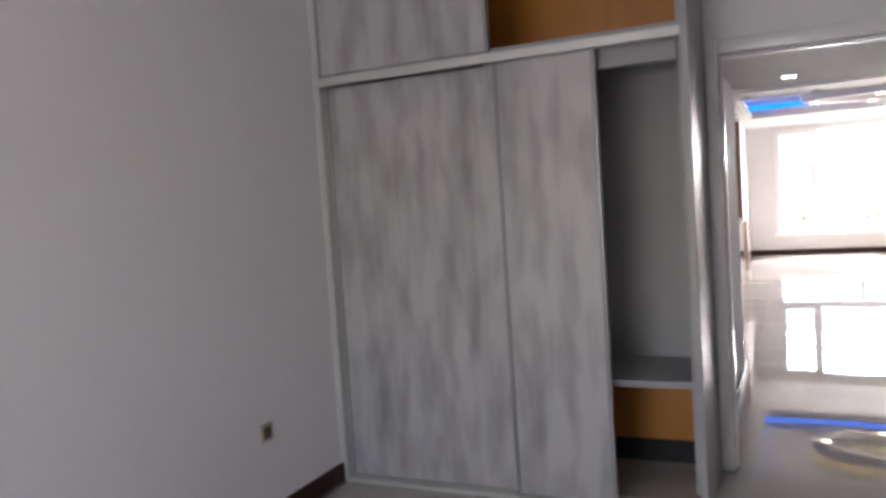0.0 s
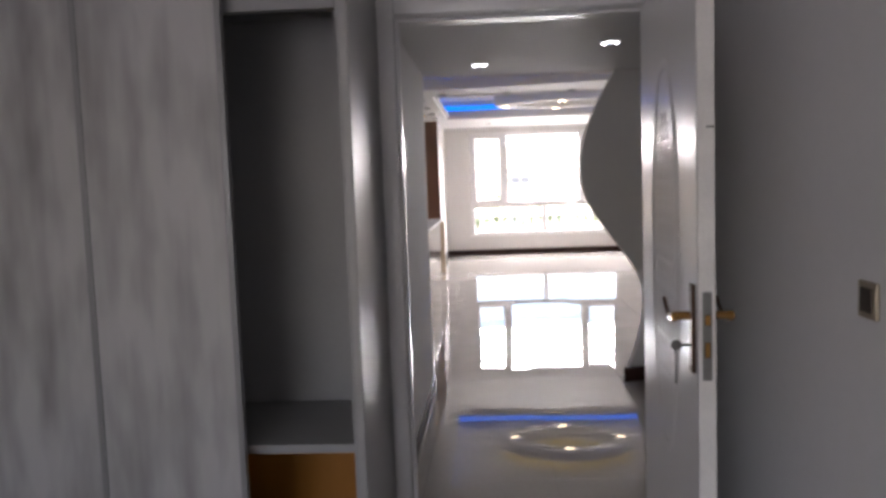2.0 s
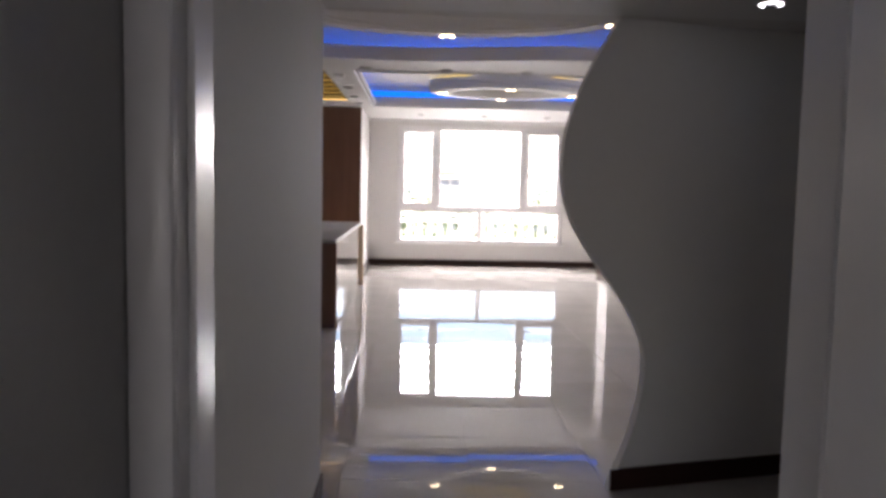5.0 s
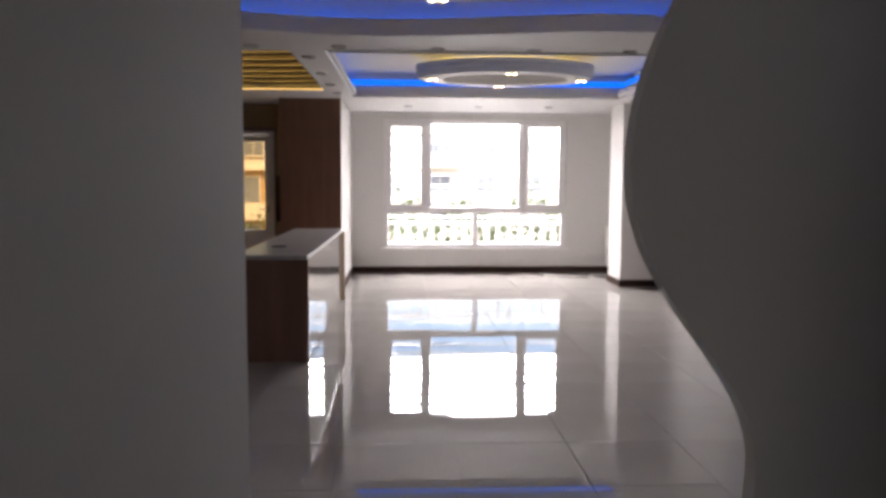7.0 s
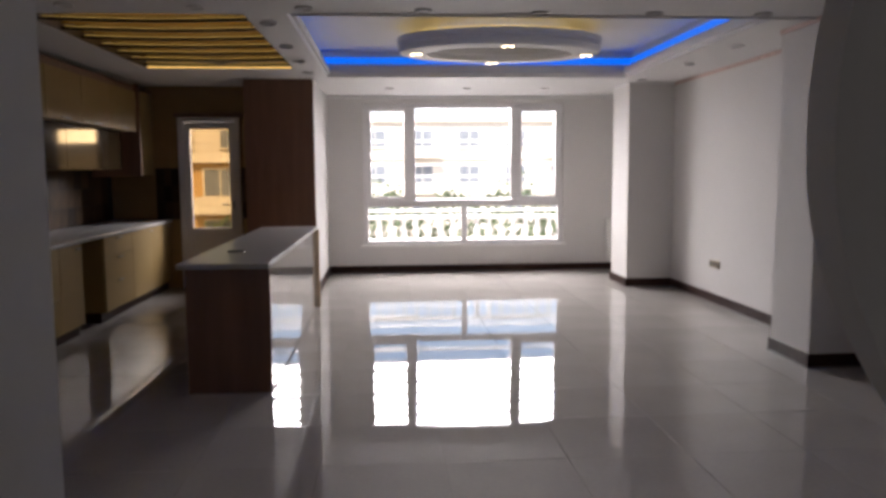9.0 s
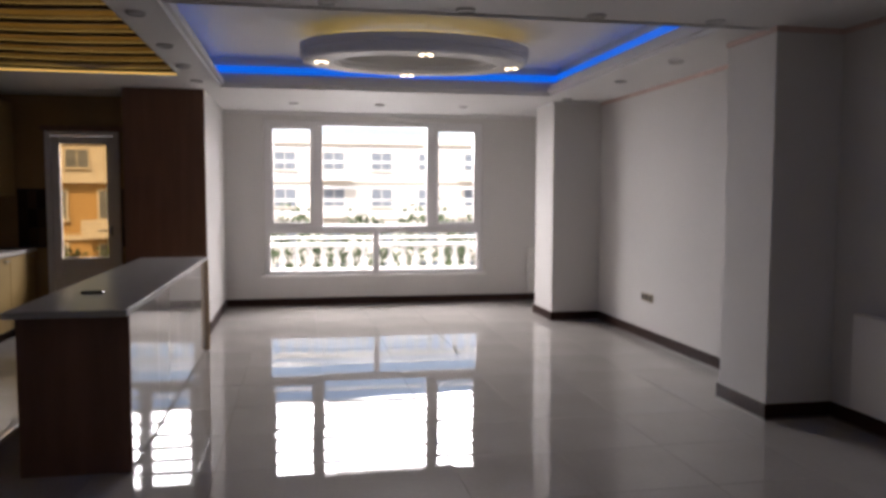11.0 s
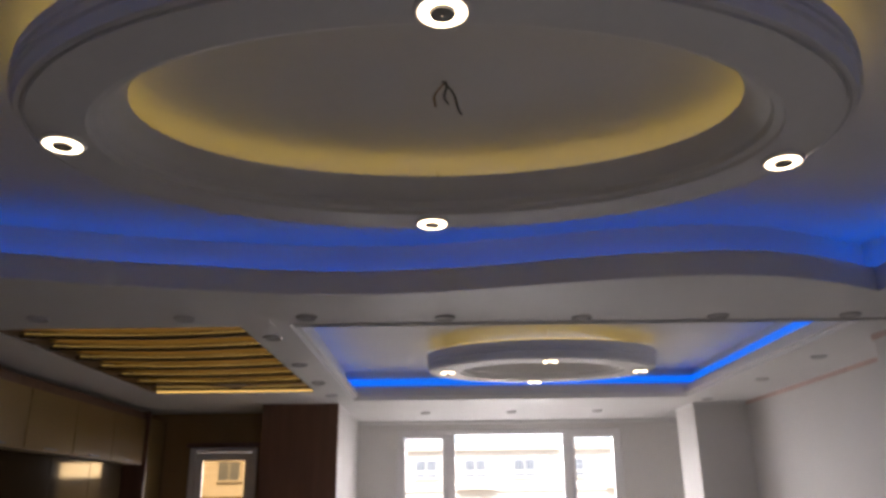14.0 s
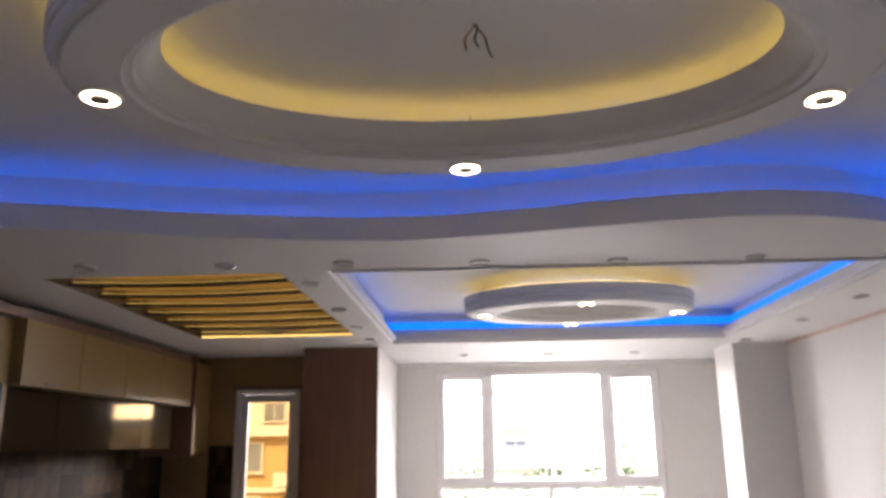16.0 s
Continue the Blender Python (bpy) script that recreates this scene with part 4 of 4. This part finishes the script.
# backsplash and wall tiles: a dark patterned band
bk = structure("backsplash", boxes((HALL_X0 + 0.0005, 11.25, 0.866, HALL_X0 + 0.004, KDOOR_Y - 0.006, 1.479)), M_DARK, "dark patterned tile band behind the worktop", "backsplash")
bt = finish(boxes((0, 0.002, 0.002, 0.006, 0.198, 0.198), bevel=0.0), "wall_tile", M_BANDTILE)
for i in range(18):
    for j in range(3):
        o = new("wall_tile", bt)
        o.parent = bk
        o.location = (HALL_X0 + 0.004, 11.258 + 0.2 * i, 0.872 + 0.2 * j)
kb = structure("tile_band", boxes((-2.41, KDOOR_Y - 0.004, 0.866, KD0 - 0.01, KDOOR_Y - 0.0005, 1.50), (KD1 + 0.01, KDOOR_Y - 0.004, 0.866, -1.172, KDOOR_Y - 0.0005, 1.50)), M_DARK, "dark patterned tile band beside the balcony door", "wall tiles")
bt2 = finish(boxes((0.002, -0.006, 0.002, 0.09, 0, 0.198)), "wall_tile", M_BANDTILE)
for x in (-2.405, -2.31, -2.215, -1.355, -1.26):
    for j in range(3):
        o = new("wall_tile", bt2)
        o.parent = kb
        o.location = (x, KDOOR_Y - 0.004, 0.885 + 0.2 * j)

# kitchen balcony door
kd = tagged(thing("door_2", ((KD0 + KD1) / 2, KDOOR_Y, 0), "grey framed balcony door with a tall glass pane", "door"), kind="structure")
part("door_frame", boxes((KD0, KDOOR_Y - 0.02, 0, KD0 + 0.06, KDOOR_Y + 0.1, KDH), (KD1 - 0.06, KDOOR_Y - 0.02, 0, KD1, KDOOR_Y + 0.1, KDH), (KD0 + 0.06, KDOOR_Y - 0.02, KDH - 0.05, KD1 - 0.06, KDOOR_Y + 0.1, KDH), bevel=0.005), M_UPVC, kd)
part("sash", boxes((KD0 + 0.062, KDOOR_Y + 0.0, 0.02, -1.975, KDOOR_Y + 0.06, 2.065), (-1.505, KDOOR_Y + 0.0, 0.02, KD1 - 0.062, KDOOR_Y + 0.06, 2.065), (-1.975, KDOOR_Y, 1.98, -1.505, KDOOR_Y + 0.06, 2.065), (-1.975, KDOOR_Y, 0.02, -1.505, KDOOR_Y + 0.06, 0.10),
                   (-1.975, KDOOR_Y, 0.66, -1.505, KDOOR_Y + 0.06, 0.75), bevel=0.005), M_UPVC, kd)
part("bottom_panel", boxes((-1.975, KDOOR_Y + 0.02, 0.10, -1.505, KDOOR_Y + 0.04, 0.66)), M_UPVC, kd)
g = part("pane", boxes((-1.975, KDOOR_Y + 0.026, 0.75, -1.505, KDOOR_Y + 0.032, 1.98)), M_TINT, kd, "amber tinted glass pane")
g.visible_shadow = False
part("handle", boxes((-1.60, KDOOR_Y - 0.045, 1.035, -1.46, KDOOR_Y - 0.03, 1.05), (-1.475, KDOOR_Y - 0.03, 0.99, -1.455, KDOOR_Y, 1.09), bevel=0.003), M_STEEL, kd)
structure("door_lintel", boxes((KD0 - 0.04, KDOOR_Y - 0.03, KDH + 0.002, KD1 + 0.04, KDOOR_Y - 0.001, KDH + 0.05), bevel=0.004), M_BROWN, "dark brown lintel board above the balcony door", "lintel")

# gold slatted kitchen ceiling
x0, y0, x1, y1 = -1.97, 10.60, -0.49, 13.34
slats = structure("ceiling_kitchen", boxes((x0 - 0.1, y0 - 0.1, LIP + 0.004, x1 + 0.1, y1 + 0.1, LIP + 0.02)), M_GOLDDARK, "slatted gold kitchen ceiling in a recess", "ceiling")
PITCH, COUNT = 0.389, 7
part("edge_board", boxes((x0 + 0.001, y0, SOFFIT + 0.002, x0 + 0.007, y1, LIP + 0.003), (x1 - 0.007, y0, SOFFIT + 0.002, x1 - 0.001, y1, LIP + 0.003)), M_GOLDDARK, slats, "dark edge board of the recess")


def bow(q):
    return 0.09 * math.sin(math.pi * q) - 0.04


def swept(y, half, low, high, inset):
    """A bar across the recess that follows the bow of the panels."""
    bm = bmesh.new()
    prev = None
    for i in range(17):
        q = i / 16
        x = x0 + inset + (x1 - x0 - 2 * inset) * q
        ring = [bm.verts.new((x, y + bow(q) + u, SOFFIT + w)) for u, w in ((-half, low), (half, low), (half, high), (-half, high))]
        if prev:
            for t in range(4):
                bm.faces.new((prev[t], prev[(t + 1) % 4], ring[(t + 1) % 4], ring[t]))
        else:
            bm.faces.new(ring)
        prev = ring
    bm.faces.new(prev)
    return bm


for k in range(COUNT):
    a = y0 - 0.02 + PITCH * k
    bm = bmesh.new()
    rows = []
    for i in range(17):
        q = i / 16
        x = x0 + 0.008 + (x1 - x0 - 0.016) * q
        rows.append([bm.verts.new((x, a + bow(q) + (PITCH - 0.005) * j / 10, SOFFIT + 0.068 + 0.035 * math.sin(math.pi * j / 10) ** 0.8)) for j in range(11)])
    for p, q in zip(rows, rows[1:]):
        for j in range(10):
            bm.faces.new((p[j], p[j + 1], q[j + 1], q[j]))
    r = bmesh.ops.extrude_face_region(bm, geom=bm.faces[:])
    for v in r["geom"]:
        if isinstance(v, bmesh.types.BMVert):
            v.co.z += 0.006
    part("panel", bm, M_GOLD, slats, "glossy gold curved ceiling panel", smooth=True)
    part("slat", swept(a + PITCH, 0.022, 0.018, 0.040, 0.008), M_GOLDDARK, slats, "dark curved wooden slat")
    solid("light_strip", swept(a + PITCH, 0.012, 0.0402, 0.0445, 0.03), M_SLATLED, "warm light strip on top of a ceiling slat", "light strip", "slat lights")
solid("light_strip", boxes((x0 + 0.02, y1 - 0.012, SOFFIT + 0.004, x1 - 0.02, y1 - 0.004, SOFFIT + 0.012)), M_WARMLED, "warm light strip in the kitchen recess", "light strip")

# wires in the large ring
wr2 = thing("ceiling_wires", (R1[0] + 0.02, R1[1], TOP), "bare lamp wires hanging from the ceiling", "wire")
for k, (dx, dy) in enumerate(((0.07, 0.02), (0.02, -0.05), (-0.03, 0.04))):
    bm = bmesh.new()
    prev = None
    for i in range(9):
        q = i / 8
        c = Vector((R1[0] + 0.02 + dx * q + 0.01 * math.sin(5 * q + k), R1[1] + dy * q, TOP - (0.11 if k < 2 else 0.07) * q))
        ring = [bm.verts.new(c + Vector((0.004 * math.cos(t * math.pi / 3), 0.004 * math.sin(t * math.pi / 3), 0))) for t in range(6)]
        if prev:
            for t in range(6):
                bm.faces.new((prev[t], prev[(t + 1) % 6], ring[(t + 1) % 6], ring[t]))
        prev = ring
    part("wire", bm, M_BLACK if k < 2 else M_BRASS, wr2, smooth=True)

# ---- outside ----
structure("ground", boxes((-300, 16.437, -9.2, 300, 900, -9.0), (-300, -300, -9.2, 300, 16.437, -9.0)), M_GROUND, "grey courtyard ground", "ground")
structure("balcony", boxes((-3.4, HALL_Y1 + 0.22, -0.25, 4.6, 17.635, -0.03)), M_BALUSTER, "stone balcony floor", "balcony")
BY = HALL_Y1 + 0.40
BX0, BX1 = WIN_X0 - 0.4, WIN_X1 + 0.4
bal = thing("balustrade", (1.5, BY, -0.03), "pale cast stone balustrade with turned balusters", "balustrade")
part("rail", boxes((BX0, BY - 0.07, 0.735, BX1, BY + 0.07, 0.785), bevel=0.01), M_BALUSTER, bal)
part("top_rail", boxes((BX0, BY - 0.025, 0.845, BX1, BY + 0.025, 0.88), bevel=0.008), M_BALUSTER, bal)
part("base", boxes((BX0, BY - 0.08, -0.03, BX1, BY + 0.08, 0.445), bevel=0.01), M_BALUSTER, bal)
for x in (BX0 + 0.02, (BX0 + BX1) / 2, BX1 - 0.02):
    part("rail_post", boxes((x - 0.012, BY - 0.012, 0.785, x + 0.012, BY + 0.012, 0.845)), M_BALUSTER, bal)
bprof = [(0.045, 0.445), (0.045, 0.465), (0.028, 0.475), (0.03, 0.485), (0.05, 0.53), (0.052, 0.56), (0.044, 0.59), (0.028, 0.64), (0.026, 0.675), (0.034, 0.685), (0.034, 0.695), (0.028, 0.705), (0.045, 0.715), (0.045, 0.735)]
first = None
for k in range(19):
    x = BX0 + 0.06 + 0.182 * k
    if x > BX1 - 0.05:
        break
    if first is None:
        first = part("baluster", lathe(bmesh.new(), (x, BY, 0), bprof, 16), M_BALUSTER, bal, smooth=True)
    else:
        o = new("baluster", first.data)
        o.parent = bal
        o.location = (0.182 * k, 0, 0)


def block(name, x0, y0, x1, y1, z0, z1, nx, nz, mat, label):
    ob = thing(name, ((x0 + x1) / 2, y0, z0), label, "building")
    part("wall", boxes((x0, y0, z0, x1, y1, z1)), mat, ob)
    part("roof", boxes((x0 - 0.3, y0 - 0.4, z1, x1 + 0.3, y1, z1 + 0.5)), M_FACADE2, ob)
    sx, sz = (x1 - x0) / nx, (z1 - z0) / nz
    base = None
    for i in range(nx):
        for j in range(nz):
            cx, cz = x0 + sx * (i + 0.5), z0 + sz * j
            if base is None:
                w = part("window", boxes((cx - 0.85, y0 - 0.05, cz + 0.95, cx + 0.85, y0 + 0.02, cz + 2.35)), M_FARGLASS, ob)
                f = part("window_frame", boxes((cx - 0.95, y0 - 0.10, cz + 0.85, cx - 0.85, y0, cz + 2.45), (cx + 0.85, y0 - 0.10, cz + 0.85, cx + 0.95, y0, cz + 2.45), (cx - 0.85, y0 - 0.10, cz + 2.35, cx + 0.85, y0, cz + 2.45),
                                               (cx - 1.0, y0 - 0.18, cz + 0.80, cx + 1.0, y0, cz + 0.93), (cx - 0.03, y0 - 0.08, cz + 0.95, cx + 0.03, y0 - 0.05, cz + 2.35)), M_FACADE2, ob)
                base = (w, f, cx, cz)
            else:
                for o0 in base[:2]:
                    o = new(o0.name.split(".")[0], o0.data)
                    o.parent = ob
                    o.location = (cx - base[2], 0, cz - base[3])
    for j in range(1, nz):
        part("string_course", boxes((x0 - 0.1, y0 - 0.16, z0 + sz * j - 0.14, x1 + 0.1, y0, z0 + sz * j + 0.12)), M_FACADE2, ob)
    for i in range(0, nx, 3):
        for j in range(1, nz):
            cx, cz = x0 + sx * (i + 0.5), z0 + sz * j
            b = part("balcony", boxes((cx - 1.5, y0 - 1.1, cz, cx + 1.5, y0 - 0.001, cz + 0.15), (cx - 1.5, y0 - 1.1, cz + 0.15, cx + 1.5, y0 - 1.0, cz + 0.9)), M_FACADE2, ob)
    return ob


block("apartment_building", -34.6, 71, 45.4, 85, -9.6, 5.65, 20, 5, M_FACADE2, "pale apartment building with rows of windows")
block("apartment_building", -30, 48, -7, 60, -9, 2.0, 7, 4, M_FACADE, "ochre apartment building with pale window frames")


def tree(x, y, h, seed):
    rnd = random.Random(seed)
    ob = thing("tree", (x, y, -9), "leafy green courtyard tree", "tree", "courtyard trees")
    bm = bmesh.new()
    cyl(bm, Matrix.Translation((x, y, -9 + h * 0.3)), 0.16, 0.07, h * 0.6, 10)
    for k in range(6):
        a = rnd.uniform(0, 6.28)
        m = Matrix.Translation((x + 0.5 * math.cos(a), y + 0.5 * math.sin(a), -9 + h * rnd.uniform(0.5, 0.75))) @ Matrix.Rotation(a, 4, 'Z') @ Matrix.Rotation(radians(45), 4, 'Y')
        cyl(bm, m, 0.05, 0.02, 1.5, 6)
    part("trunk", bm, M_BARK, ob)
    bm = bmesh.new()
    for k in range(900):
        u, v, w = rnd.gauss(0, 1), rnd.gauss(0, 1), rnd.gauss(0, 1)
        q = Vector((u, v, w)).normalized() * rnd.uniform(0.3, 1) ** 0.5
        lump = 1 + 0.35 * noise.noise(q * 2.3 + Vector((seed, 0, 0)))
        c = Vector((x, y, -9 + h * 0.72)) + Vector((q.x * h * 0.24, q.y * h * 0.24, q.z * h * 0.30)) * lump
        s = rnd.uniform(0.12, 0.26)
        r = Euler((rnd.uniform(0, 6), rnd.uniform(0, 6), rnd.uniform(0, 6))).to_matrix()
        vs = [bm.verts.new(c + r @ Vector(p) * s) for p in ((-1, 0, 0), (0, -0.6, 0.1), (1, 0, 0), (0, 0.6, 0.1))]
        bm.faces.new(vs)
    part("crown", bm, M_LEAF, ob)


for k, (x, y, h) in enumerate(((-11.5, 36, 8.6), (-8.6, 38, 8.2), (-5.8, 37, 8.6), (0.2, 51, 9.6), (4.4, 55, 9.2), (8.4, 53, 9.9), (11, 50, 9.4))):
    tree(x, y, h, k + 3)

# ---- floor tiles, one by one ----
floor = structure("floor", boxes((-3.1, BED_Y0 - 0.1, -0.22, 4.05, HALL_Y1 + 0.2, -0.012)), M_GROUT, "polished cream porcelain tile floor", "floor")
TS, GX, GY = 0.62, 0.73, 8.904
rnd = random.Random(7)
i0, i1 = int(math.floor((-3.0 - GX) / TS)), int(math.ceil((4.0 - GX) / TS))
j0, j1 = int(math.floor((BED_Y0 - GY) / TS)), int(math.ceil((HALL_Y1 - GY) / TS))
bm = boxes((-TS / 2 + 0.0012, -TS / 2 + 0.0012, -0.011, TS / 2 - 0.0012, TS / 2 - 0.0012, 0.0))
tile_mesh = finish(bm, "floor_tile", M_TILE)
far_tiles = bmesh.new()
for j in range(j0, j1):
    for i in range(i0, i1):
        cx, cy = GX + TS * (i + 0.5), GY + TS * (j + 0.5)
        if cy < 6.36 and not (-1.9 < cx < 2.6):
            continue
        tilt = (rnd.gauss(0, 0.0011), rnd.gauss(0, 0.0011))
        m = Matrix.Translation((cx, cy, 0)) @ Euler((tilt[0], tilt[1], 0)).to_matrix().to_4x4()
        if cy > 5.78 and -1.7 < cx < 3.6:
            o = new("floor_tile", tile_mesh)
            o.parent = floor
            o.matrix_basis = m
        else:
            r = bmesh.ops.create_cube(far_tiles, size=1, matrix=m @ Matrix.Translation((0, 0, -0.0055)) @ Matrix.Diagonal((TS - 0.0024, TS - 0.0024, 0.011, 1)))
ob = part("outer_floor_tiles", far_tiles, M_TILE, floor)
tagged(ob, kind="stuff")
